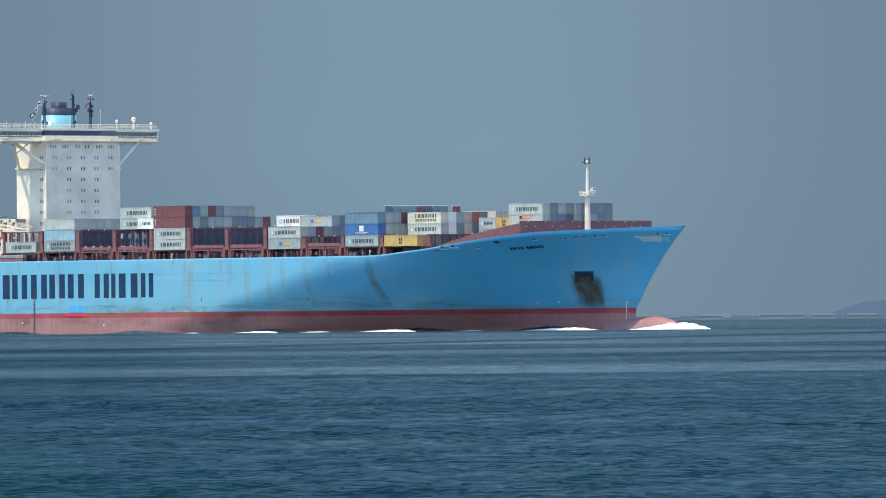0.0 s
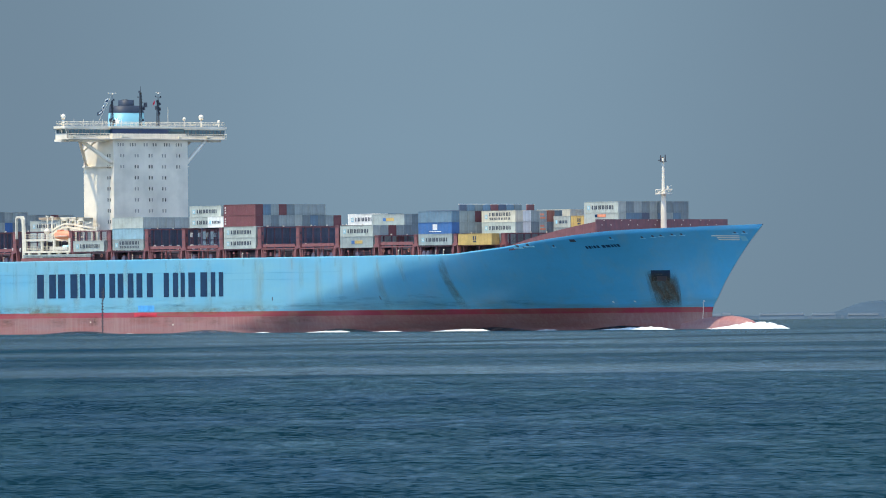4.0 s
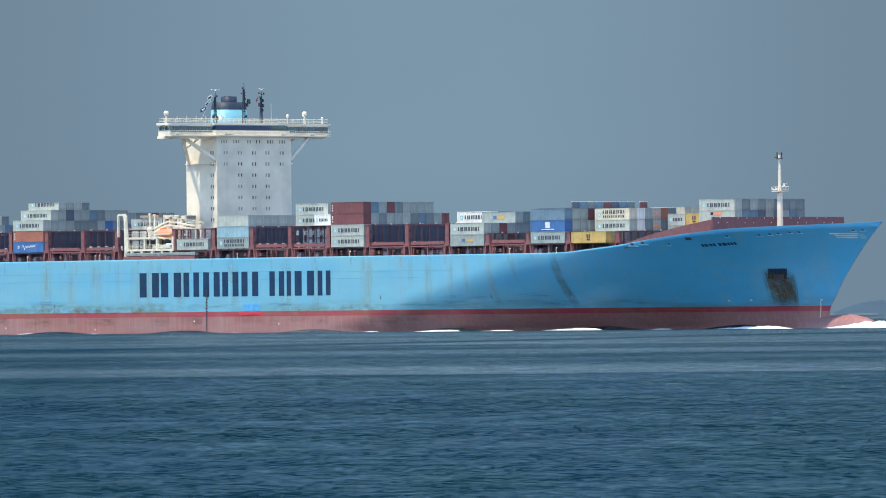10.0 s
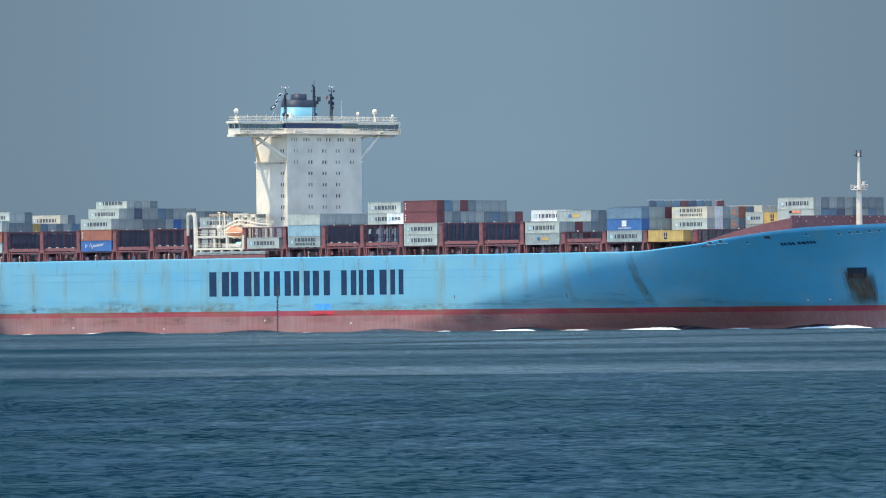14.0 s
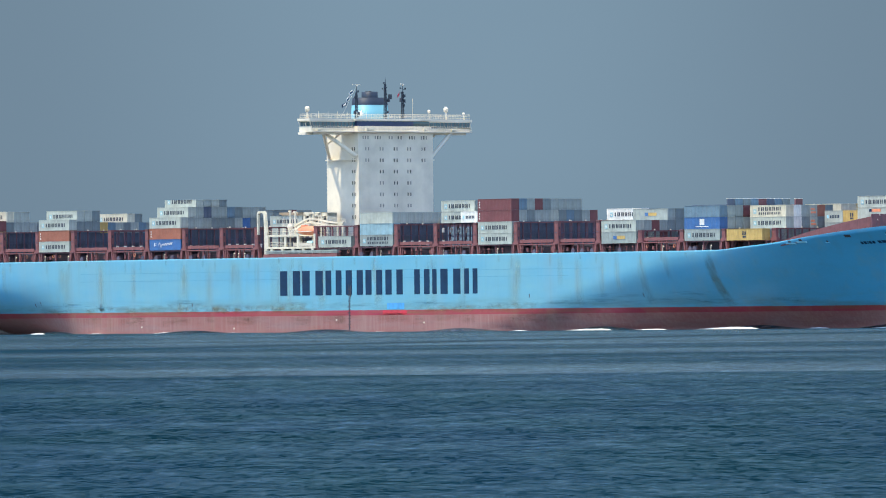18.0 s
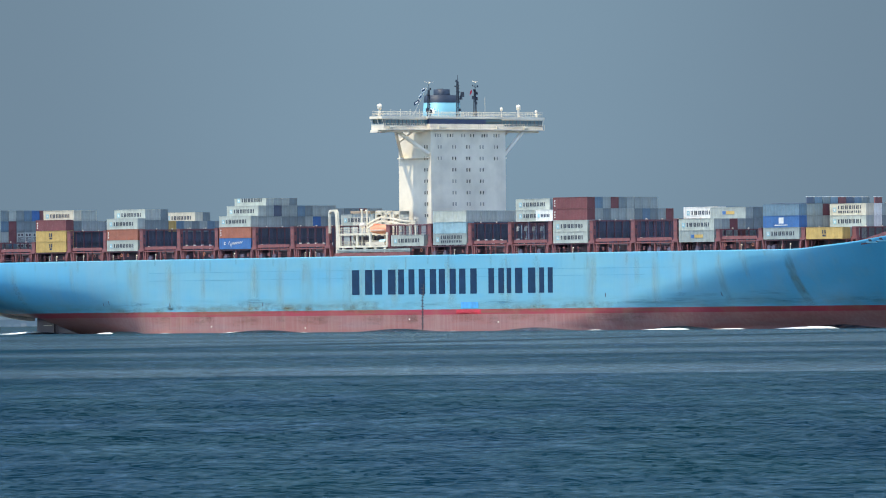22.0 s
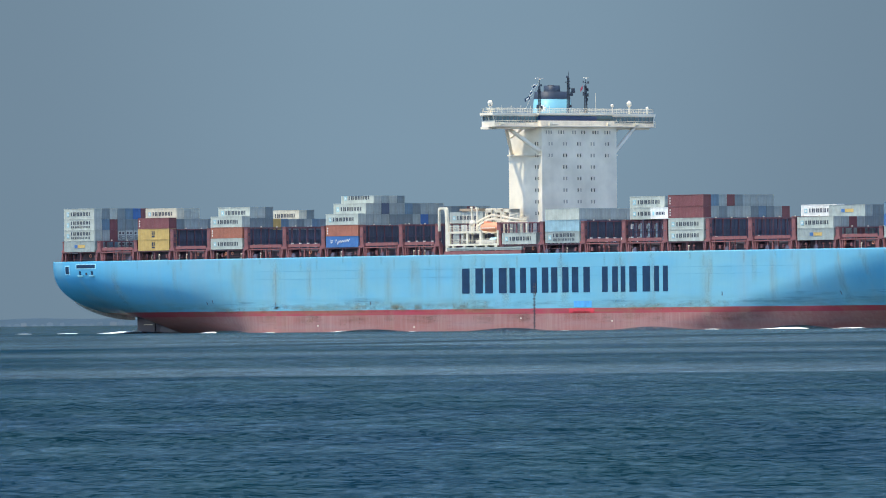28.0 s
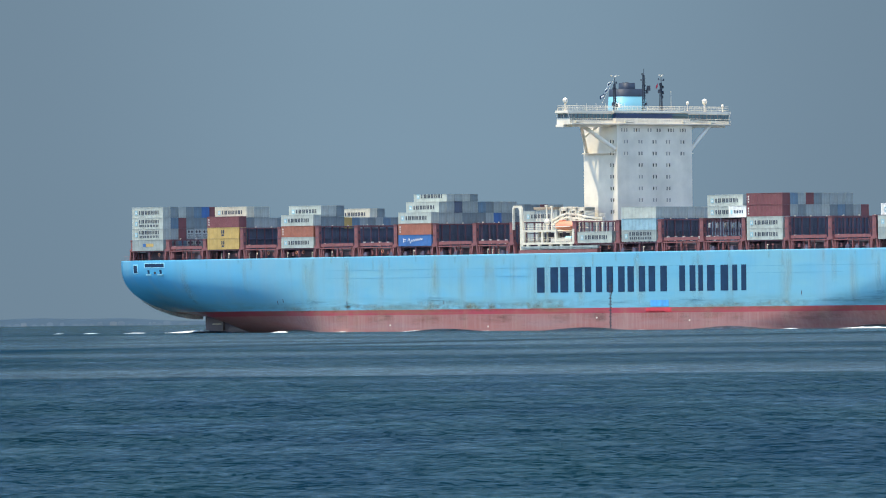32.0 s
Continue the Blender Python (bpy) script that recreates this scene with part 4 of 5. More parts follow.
# ------------------------------------------------------------------ deckhouse and bridge
def deckhouse():
    bm = boxes((-26.6, -14.6, -12.2, 12.2, 18.4, 49.6))
    house = part("deckhouse", bm, WHITE, SHIP, "tall white slab-sided accommodation tower")
    for z in (32.4, 35.2, 38.0, 40.8):
        part("deck_seam", boxes((-14.6, -14.52, -12.2, 12.2, z, z + 0.06)), WHITE, house)
    pane = mesh_of("window", boxes((-0.05, 0.05, -0.2, 0.2, -0.42, 0.42)), PORT_GLASS)
    frame_bm = bmesh.new()
    for s in ((-0.28, -0.2, -0.5, 0.5), (0.2, 0.28, -0.5, 0.5), (-0.2, 0.2, 0.42, 0.5), (-0.2, 0.2, -0.5, -0.42)):
        add_box(frame_bm, -0.03, 0.08, *s)
    rim = mesh_of("window_frame", frame_bm, WHITE)
    blind = mesh_of("window", boxes((-0.05, 0.05, -0.2, 0.2, -0.42, 0.42)), BLIND_GLASS)
    cols = (-9.4, -4.7, -0.1, 4.3, 9.0)
    first = ((-9.9, 3), (-5.9, 3), (-1.7, 2), (1.25, 2), (5.3, 3), (9.2, 3))
    pale = random.Random(8)
    for r, z in enumerate((47.9, 45.1, 42.3, 39.5, 36.7, 33.9, 31.1)):
        for y, n in first if r == 0 else [(c, 2) for c in (cols if r < 3 else cols[1:4])]:
            drawn = pale.random() < 0.45
            for k in range(n):
                dy = (k - (n - 1) / 2) * (0.8 if n == 3 else 0.9)
                shared("window", blind if drawn or pale.random() < 0.2 else pane, house, pose(-14.6, y + dy, z))
                shared("window_frame", rim, house, pose(-14.6, y + dy, z))
    for r in range(7):
        for dx in (-0.45, 0.45):
            shared("window", pane, house, pose(-16.4 + dx, -12.2, 45.1 - 2.8 * r, 0, 0, -90))
            shared("window_frame", rim, house, pose(-16.4 + dx, -12.2, 45.1 - 2.8 * r, 0, 0, -90))
    # bridge deck with wings
    bm = boxes((-20.8, -16.1, -26.0, 26.0, 49.2, 49.6), (-20.8, -16.1, -26.6, 26.6, 51.95, 52.55), (-20.9, -15.0, -12.0, 12.0, 49.6, 50.7),
               (-21.6, -15.4, -12.4, 12.4, 52.1, 52.6))
    add_box(bm, -20.7, -16.25, -26.0, 26.0, 51.75, 52.1)
    wing = part("bridge", bm, WHITE, SHIP, "white wheelhouse with wings across the whole beam")
    part("window_band", boxes((-20.4, -16.3, -25.8, 25.8, 50.45, 51.75)), GLASS, wing, "dark wrap-around bridge windows")
    part("wheelhouse_window", boxes((-21.0, -15.5, -11.8, 11.8, 51.3, 51.95)), GLASS, wing, "dark wheelhouse windows")
    part("painted_band", boxes((-21.0, -15.45, -11.85, 6.6, 50.72, 51.85)), BAND_BLUE, wing, "dark blue band of the wheelhouse windows")
    bm = bmesh.new()
    plan = [(-16.1, -26.0), (-15.5, -26.0), (-15.5, -16.5), (-13.5, -12.4), (-13.5, 12.4), (-15.5, 16.5), (-15.5, 26.0), (-16.1, 26.0)]
    low, up = [bm.verts.new((x, y, 49.22)) for x, y in plan], [bm.verts.new((x, y, 49.48)) for x, y in plan]
    bm.faces.new(low), bm.faces.new(up[::-1])
    for k in range(8):
        bm.faces.new((low[k], low[k - 1], up[k - 1], up[k]))
    part("walkway", bm, WHITE, wing, "white walkway along the bridge front")
    for y, w in ((-9.0, 2.6), (-24.0, 1.0), (9.0, 0.9), (20.0, 1.2)):
        bm = bmesh.new()
        add_tube(bm, (-13.9 if abs(y) < 12 else -15.8, y - w / 2, 49.9), (-13.9 if abs(y) < 12 else -15.8, y + w / 2, 49.9), 0.38, 0.38, 10)
        part("liferaft_pod", bm, CREAM, wing, "cream canister on the bridge walkway")
    for side in (-1, 1):          # slanted frames at the wing tips
        for x in (-20.6, -18.2, -16.3):
            bm = bmesh.new()
            add_beam(bm, (x, side * 25.9, 50.4), (x, side * 26.5, 52.2), 0.16)
            part("wing_frame", bm, WHITE, wing, "white slanted wing frame")
    mull = mesh_of("mullion", boxes((-0.05, 0.05, -0.045, 0.045, 50.45, 51.8)), GREY_STEEL)
    for k in range(44):
        y = -25.8 + k * 1.2
        if abs(y) > 12:
            shared("mullion", mull, wing, pose(-16.24, y, 0))
    for k in range(5):
        shared("mullion", mull, wing, pose(-20.4 + k * 1.15, -25.86, 0))
    for b in ((-20.8, -16.1, -26.0, -25.85, 49.6, 50.7), (-20.8, -16.1, 25.85, 26.0, 49.6, 50.7), (-16.25, -16.1, -26, -12, 49.6, 50.2), (-16.25, -16.1, 12, 26, 49.6, 50.2),
              (-20.8, -18.0, -26.4, -23.4, 48.6, 49.2)):
        part("wing_bulwark", boxes(b), WHITE, wing)
    bm = bmesh.new()
    rail(bm, [(-15.55, -26, 49.5), (-15.55, -16.5, 49.5), (-13.6, -12.4, 49.5), (-13.6, 12.4, 49.5), (-15.55, 16.5, 49.5), (-15.55, 26, 49.5)], 1.15, 0.7, 0.06)
    rail(bm, [(-20.6, -25.9, 52.55), (-16.2, -25.9, 52.55), (-16.2, 25.9, 52.55), (-20.6, 25.9, 52.55), (-20.6, -25.9, 52.55)], 1.15, 1.6, 0.045)
    part("bridge_railing", bm, CREAM, wing, "pale open railings round bridge roof and walkway")
    for side in (-1, 1):
        bm = bmesh.new()
        add_prism(bm, [(-19.6, 49.2), (-16.6, 49.2), (-16.6, 48.7), (-19.6, 48.7)], side * 12.2, side * 25)
        part("wing_girder", bm, WHITE, wing, "white girder under the wing")
        for p, q, r in (((-19.8 if side < 0 else -16.4, 18.6 if side < 0 else 19.6, 49.0), (-15.2, 12.3, 43.3), 0.5), ((-20.8, 18.2, 48.9), (-25.3, 12.3, 42.5), 0.42), ((-22.6, 15.8, 46.3), (-20.4, 13.2, 48.9), 0.32)):
            bm = bmesh.new()
            add_tube(bm, (p[0], side * p[1], p[2]), (q[0], side * q[1], q[2]), r, r, 10)
            part("wing_strut", bm, WHITE, wing, "white tubular wing strut")
        part("side_ledge", boxes((-26.4, -14.9, *sorted((side * 12.2, side * 12.9)), 42.3, 42.55)), WHITE, house)
    return wing


WING = deckhouse()


def funnel():
    bm = bmesh.new()

    def ring(z, sx, sy, n=48):
        return [bm.verts.new((-25 + sx * math.copysign(abs(math.cos(a)) ** 0.75, math.cos(a)), 0.6 + sy * math.copysign(abs(math.sin(a)) ** 0.75, math.sin(a)), z))
                for a in [2 * math.pi * i / n for i in range(n)]]

    def skin(levels, m):
        rs = [ring(*l) for l in levels]
        for a, b in zip(rs, rs[1:]):
            for i in range(len(a)):
                f = bm.faces.new((a[i], a[(i + 1) % len(a)], b[(i + 1) % len(a)], b[i]))
                f.material_index, f.smooth = m, True
        f = bm.faces.new(rs[-1])
        f.material_index = m
    skin([(45, 3.9, 5.3), (52.5, 3.62, 4.95), (56.2, 3.4, 4.6)], 0)
    skin([(56.2, 3.42, 4.62), (58.0, 3.2, 4.4)], 1)
    skin([(58.0, 1.75, 1.95), (59.5, 1.7, 1.9)], 1)
    me = mesh_of("funnel", bm, FUNNEL_BLUE, FUNNEL_TOP)
    f = new("funnel", me)
    f.parent = SHIP
    tagged(f, "light-blue funnel with navy top")
    bm = bmesh.new()
    for k in range(3):
        add_tube(bm, (-25.8 + 0.7 * k, 0.2 + 0.3 * (k % 2), 59.4), (-25.8 + 0.7 * k, 0.2 + 0.3 * (k % 2), 59.65), 0.3, 0.3, 8)
    part("exhaust_pipe", bm, DARK_STEEL, f)
    bm = bmesh.new()
    star = [(1.1 * (1 if k % 2 else 0.45) * math.sin(math.pi * k / 7), 1.1 * (1 if k % 2 else 0.45) * math.cos(math.pi * k / 7)) for k in range(14)]
    add_prism(bm, star, -0.06, 0.06)
    bmesh.ops.transform(bm, matrix=pose(-23.3, -4.0, 54.0, 0, 0, 32), verts=bm.verts)
    part("funnel_emblem", bm, BOX_PAINT["white"], f, "white emblem on the funnel")


funnel()


def mast(x, y, z0, z1, label, gear, scanner=0.0):
    """A slim mast with rungs; gear: (height, reach to port, size) of the lamps and arms on it."""
    bm = bmesh.new()
    for dx, dy in ((-0.3, -0.3), (0.3, -0.3), (0, 0.35)):
        add_beam(bm, (x + dx, y + dy, z0), (x + dx * 0.5, y + dy * 0.5, z1 - 1.6), 0.17)
    for k in range(int((z1 - z0 - 2) / 0.8)):
        z = z0 + 0.6 + k * 0.8
        add_box(bm, x - 0.3, x + 0.3, y - 0.32, y + 0.32, z, z + 0.1)
    add_tube(bm, (x, y, z1 - 2), (x, y, z1), 0.1, 0.05)
    m = part("signal_mast", bm, MAST_BLACK, WING, label)
    for h, reach, size in gear:
        bm = bmesh.new()
        add_beam(bm, (x, y, z0 + h), (x, y + reach, z0 + h + 0.1), 0.07)
        add_tube(bm, (x, y + reach, z0 + h), (x, y + reach, z0 + h + size), size * 0.42, size * 0.36, 8)
        part("mast_lamp", bm, MAST_BLACK, m)
    if scanner:
        bm = bmesh.new()
        add_tube(bm, (x + 0.1, y, z1), (x + 0.1, y, z1 + 0.25), 0.28, 0.2, 8)
        add_box(bm, x - 0.1, x + 0.2, y - scanner, y + scanner, z1 + 0.2, z1 + 0.42)
        part("radar_scanner", bm, WHITE, m, "white radar scanner bar")
    return m


mast(-18.0, -9.7, 52.5, 60.7, "dark lattice signal mast with a radar scanner", ((1.2, -0.6, 0.9), (1.0, 0.6, 0.8), (6.6, 0.5, 0.5), (5.2, -0.5, 0.5)), 1.3)
mast(-17.4, -0.8, 52.5, 62.8, "tall dark lattice radar mast", ((7.4, -0.9, 0.35), (6.0, 0.4, 0.4), (4.3, 1.0, 0.9), (5.0, 1.5, 1.2), (8.7, -0.5, 0.5), (1.5, 0.7, 0.6)))
mast(-18.0, 5.4, 52.5, 61.0, "dark lattice mast with lamps and yards", ((7.6, -0.8, 0.4), (7.4, 0.8, 0.5), (5.6, 0.6, 0.6), (4.2, 0.5, 0.8), (4.4, -0.6, 0.9), (3.2, 0.4, 0.6), (6.4, -0.4, 0.5)), 0.7)


def dome(x, y, r, z, post):
    bm = bmesh.new()
    add_tube(bm, (x, y, 52.5), (x, y, z - r * 0.6), post, post * 0.8)
    add_tube(bm, (x, y, z - r * 1.1), (x, y, z), r * 0.75, r, 12)
    add_ball(bm, (x, y, z), r)
    smooth(part("radome", bm, WHITE, WING, "white satellite dome on a post"))


dome(-18.4, -26.2 + 0.8, 0.64, 55.0, 0.3)
dome(-18.0, 19.6, 0.64, 55.1, 0.3)
dome(-18.0, 14.0, 0.4, 54.6, 0.12)
dome(-17.0, 24.6, 0.35, 54.0, 0.2)
for k, (x, y, top) in enumerate([(-18, 8.6, 57.6)] + [(-15.8, -24 + j * 3.1, 54.3) for j in range(6)]):
    bm = bmesh.new()
    add_tube(bm, (x, y, 52.5), (x, y, top), 0.06, 0.04, 6)
    part("whip_aerial", bm, CREAM, WING)
bm = bmesh.new()
add_tube(bm, (-18.0, -9.9, 60.4), (-18.0, -14.6, 53.2), 0.03, 0.03, 5)
part("halyard", bm, CREAM, WING, "thin signal halyard")


def flag(y, z, wide, high, tilt, outer, inner=None, owner=None):
    """A flag that waves in three folds, its inner panel in another colour."""
    for name, mat, k, lift in (("signal_flag", outer, 1.0, 0.0), ("flag_panel", inner, 0.45, 0.04)):
        if mat is None:
            continue
        bm = bmesh.new()
        front, rear = [], []
        for i in range(9):
            u = (i / 8 - 0.5) * k
            for row, off in ((front, 0.02 + lift), (rear, -0.02 - lift)):
                row.append([bm.verts.new((-18.0 + off + 0.12 * math.sin(u * 9), y + u * wide, z + q * high * k / 2 + tilt * u + 0.1 * math.sin(u * 7))) for q in (-1, 1)])
        for i in range(8):
            bm.faces.new((front[i][0], front[i + 1][0], front[i + 1][1], front[i][1]))
            bm.faces.new((rear[i][0], rear[i][1], rear[i + 1][1], rear[i + 1][0]))
            bm.faces.new((front[i][1], front[i + 1][1], rear[i + 1][1], rear[i][1])), bm.faces.new((front[i][0], rear[i][0], rear[i + 1][0], front[i + 1][0]))
        for i in (0, 8):
            bm.faces.new((front[i][0], front[i][1], rear[i][1], rear[i][0]))
        part(name, bm, mat, owner or WING, "small waving signal flag" if k == 1.0 else "")


flag(-11.5, 59.0, 1.5, 0.95, 0.5, BOX_PAINT["white"], NAVY)
flag(-12.5, 57.4, 1.2, 1.0, 0.9, BOX_PAINT["white"], NAVY)
flag(-13.7, 56.0, 1.9, 0.8, 0.7, NAVY, BOX_PAINT["white"])
flag(4.0, 58.6, 0.9, 0.8, 0.9, BOOT_RED)


# ------------------------------------------------------------------ foremast, breakwater
def fore_end():
    bm = bmesh.new()
    add_tube(bm, (177.8, 0, 24.0), (177.8, 0, 32.4), 0.75, 0.62, 12)
    add_tube(bm, (177.8, 0, 32.4), (177.8, 0, 41.0), 0.42, 0.3, 12)
    m = part("foremast", bm, WHITE, SHIP, "white tubular foremast with lamp platforms")
    bm = boxes((176.6, 179.2, -1.5, 1.5, 32.3, 32.5), (177.2, 178.4, 0.6, 2.4, 33.4, 33.6))
    rail(bm, [(176.6, -1.5, 32.5), (179.2, -1.5, 32.5), (179.2, 1.5, 32.5), (176.6, 1.5, 32.5)], 0.9, 0.9, 0.05)
    add_tube(bm, (178, 1.2, 33.6), (178, 1.2, 34.3), 0.3, 0.3)
    add_beam(bm, (178, -2.0, 32.6), (178, 2.4, 34.4), 0.12)
    part("lamp_platform", bm, WHITE, m)
    part("lamp_bracket", boxes((177.3, 178.3, -0.7, 0.7, 40.0, 40.15)), DARK_STEEL, m)
    for lamp in ((177.4, 177.6, -0.6, -0.4, 40.15, 41.6), (178.0, 178.2, 0.3, 0.5, 40.15, 41.7), (177.6, 178.0, -0.2, 0.1, 40.15, 41.2),
                 (177.7, 177.9, -1.6, -0.6, 40.3, 40.5)):
        part("masthead_lamp", boxes(lamp), DARK_STEEL, m, "dark navigation lamp")
    bm = bmesh.new()
    add_prism(bm, [(175.6, 23.0), (176.4, 23.0), (176.2, 26.35), (175.9, 26.35)], -20.3, 22.3)
    b = part("breakwater", bm, DECK_RED, SHIP, "dark red breakwater plate across the forecastle")
    # solid white dots stand for light showing through holes in the plate
    dot = mesh_of("drain_hole", boxes((-0.03, 0.05, -0.11, 0.11, -0.11, 0.11)), WHITE)
    for k in range(14):
        for z in (25.0, 26.1):
            if (k * 7 + int(z)) % 3:
                shared("bright_hole", dot, b, pose(176.34 - (z - 23) * 0.045, -18.5 + k * 2.85 + (0.7 if z > 26 else 0), z))
    # raised side plating that climbs to the breakwater
    for side in (-1, 1):
        bm = bmesh.new()
        rows = []
        for i in range(13):
            x = 153 + i * 23 / 12
            y = curve(DECK_B, x) - 0.5 - 5.2 * (i / 12) ** 2.2
            zd = curve(DECK_Z, x)
            top = zd + 0.1 + (25.95 - curve(DECK_Z, 176) - 0.1) * (i / 12)
            rows.append([bm.verts.new((x, side * (y + o), z)) for o, z in ((0, zd - 1), (0, top), (-0.3, top), (-0.3, zd - 1))])
        for a, c in zip(rows, rows[1:]):
            for k in range(4):
                bm.faces.new((a[k], c[k], c[(k + 1) % 4], a[(k + 1) % 4]))
        bm.faces.new(rows[0]), bm.faces.new(rows[-1][::-1])
        part("side_bulwark", bm, LASH_RED_SHADED, SHIP, "sloping red side bulwark")


fore_end()


# ------------------------------------------------------------------ containers
CASES = {}


def container_mesh(length, height, colour):
    """Corrugated steel walls between a frame of posts and rails, origin at the middle of the floor."""
    key = (length, height, colour)
    if key not in CASES:
        bm = bmesh.new()
        L, W, H, r = length / 2, 1.219, height, 0.14
        pitch, deep = 0.508, 0.05
        for side in (-1, 1):
            pts, x = [], -L + r
            while x < L - r - 0.01:
                for dx, d in ((0, 0), (0.18, 0), (0.254, deep), (0.434, deep)):
                    if x + dx < L - r:
                        pts.append((x + dx, d))
                x += pitch
            pts.append((L - r, 0))
            low = [bm.verts.new((px, side * (W - 0.02 - d), r)) for px, d in pts]
            up = [bm.verts.new((px, side * (W - 0.02 - d), H - r)) for px, d in pts]
            for i in range(len(pts) - 1):
                bm.faces.new((low[i], low[i + 1], up[i + 1], up[i]))
        add_box(bm, -L + 0.04, L - 0.05, -W + 0.06, W - 0.06, H - 0.05, H - 0.02)
        add_box(bm, -L + 0.02, -L + 0.05, -W + r, W - r, r, H - r)
        add_box(bm, -L, L, -W + 0.1, W - 0.1, 0.02, r)
        body = mesh_of("container", bm, BOX_PAINT[colour])
        fr = bmesh.new()
        for sx in (-1, 1):
            for sy in (-1, 1):
                add_box(fr, *sorted((sx * L, sx * (L - r))), *sorted((sy * W, sy * (W - r))), 0, H)
            add_box(fr, *sorted((sx * L, sx * (L - r))), -W + r, W - r, H - r, H)
            add_box(fr, *sorted((sx * L, sx * (L - r))), -W + r, W - r, 0, r)
        for sy in (-1, 1):
            add_box(fr, -L + r, L - r, *sorted((sy * W, sy * (W - 0.07))), H - 0.12, H)
            add_box(fr, -L + r, L - r, *sorted((sy * W, sy * (W - 0.07))), 0, r)
        fr = mesh_of("frame", fr, BOX_PAINT[colour])
        dr = boxes((L - 0.1, L - 0.05, -W + r, -0.02, r, H - r), (L - 0.1, L - 0.05, 0.02, W - r, r, H - r))
        for y in (-0.85, -0.35, 0.35, 0.85):
            add_tube(dr, (L - 0.02, y, 0.1), (L - 0.02, y, H - 0.1), 0.03, 0.03, 5)
        dr = mesh_of("door", dr, BOX_PAINT[colour])
        CASES[key] = body, fr, dr
    return CASES[key]


def pieces(name, material, *specs):
    """One mesh for each bar or panel of a sign."""
    return [mesh_of(name, boxes(b), material) for b in specs]


def sign_meshes():
    out = {}
    for key, z0, z1 in (("word", 0.85, 1.8), ("double", 1.4, 2.25)):
        bars = []
        x = -3.3
        for w in (1.3, 1.2, 1.0, 1.05, 1.0, 1.05):
            bars += [(x, x + w * 0.3, -1.25, -1.2, z0, z1), (x + w * 0.7, x + w, -1.25, -1.2, z0, z1)]
            if key == "double":
                bars += [(x + 0.1, x + w * 0.38, -1.245, -1.2, 0.5, 1.05), (x + w * 0.62, x + w - 0.1, -1.245, -1.2, 0.5, 1.05)]
            x += w + 0.2
        out[key] = pieces("lettering_bar", LETTER_GREY, *bars)
    out["short"] = pieces("lettering_bar", NAVY, *[(-1.2 + 0.55 * k, -0.9 + 0.55 * k, -1.25, -1.2, 0.95, 1.65) for k in range(6)])
    out["smallmark"] = pieces("logo_panel", ICE_BLUE, (-2.3, -1.7, -1.25, -1.2, 0.9, 1.7))
    out["mark"] = pieces("logo_panel", LOGO_BLUE, (-4.95, -4.0, -1.25, -1.2, 0.75, 1.8))
    bm = bmesh.new()
    add_prism(bm, [(-4.475 + 0.4 * (1 if k % 2 else 0.4) * math.sin(math.pi * k / 7), 1.275 + 0.4 * (1 if k % 2 else 0.4) * math.cos(math.pi * k / 7)) for k in range(14)], -1.27, -1.25)
    out["star"] = [mesh_of("star", bm, BOX_PAINT["white"])]
    out["whitemark"] = pieces("logo_panel", BOX_PAINT["white"], (-0.8, 0.8, -1.25, -1.2, 0.9, 2.3), (-2.2, 2.2, -1.25, -1.2, 0.45, 0.6))
    out["stripe"] = pieces("logo_panel", BOX_PAINT["yellow"], (-0.7, 2.2, -1.25, -1.2, 1.0, 1.75))
    out["stripe2"] = pieces("logo_panel", BOX_PAINT["blue"], (-1.9, -0.7, -1.25, -1.2, 1.0, 1.75))
    out["black"] = pieces("lettering_bar", NAVY, (-0.65, -0.3, -1.25, -1.2, 1.2, 2.1), (0.05, 0.4, -1.25, -1.2, 1.2, 2.1), (-0.6, -0.1, -1.25, -1.2, 0.6, 1.0), (0.05, 0.4, -1.25, -1.2, 0.6, 1.0))
    out["flagmark"] = pieces("logo_panel", BOX_PAINT["white"], (-4.05, -3.5, -1.25, -1.2, 1.15, 1.25), (-4.05, -3.4, -1.25, -1.2, 1.55, 1.68), (-4.25, -4.1, -1.25, -1.2, 0.95, 1.85))
    ribbon = [(-2.6 + 0.13 * k, 1.2 + (0.62 if k < 9 else 0.24) * math.sin(k * (0.55 if k < 9 else 1.25)) + 0.012 * k) for k in range(43)]
    bm = bmesh.new()
    rows = [[bm.verts.new(p) for p in ((x, -1.25, z - 0.1), (x, -1.25, z + 0.1), (x, -1.2, z + 0.1), (x, -1.2, z - 0.1))] for x, z in ribbon]
    for a, b in zip(rows, rows[1:]):
        for k in range(4):
            bm.faces.new((a[k], b[k], b[(k + 1) % 4], a[(k + 1) % 4]))
    bm.faces.new(rows[0]), bm.faces.new(rows[-1][::-1])
    out["script"] = [mesh_of("script_ribbon", bm, BOX_PAINT["white"])]
    out["endlabel"] = pieces("logo_panel", ORANGE, (6.09, 6.12, -0.85, 0.85, 0.7, 1.15), (6.09, 6.12, -0.85, 0.4, 1.5, 1.95))
    out["orangelabel"] = pieces("logo_panel", ORANGE, (-1.3, 1.6, -1.25, -1.2, 1.75, 2.4))
    out["navylabel"] = pieces("lettering_bar", NAVY, (-2.2, -1.35, -1.25, -1.2, 1.75, 2.4))
    out["reefer"] = pieces("cooling_unit", BOX_PAINT["light"], (6.09, 6.13, -1.05, 1.05, 0.2, 2.5))
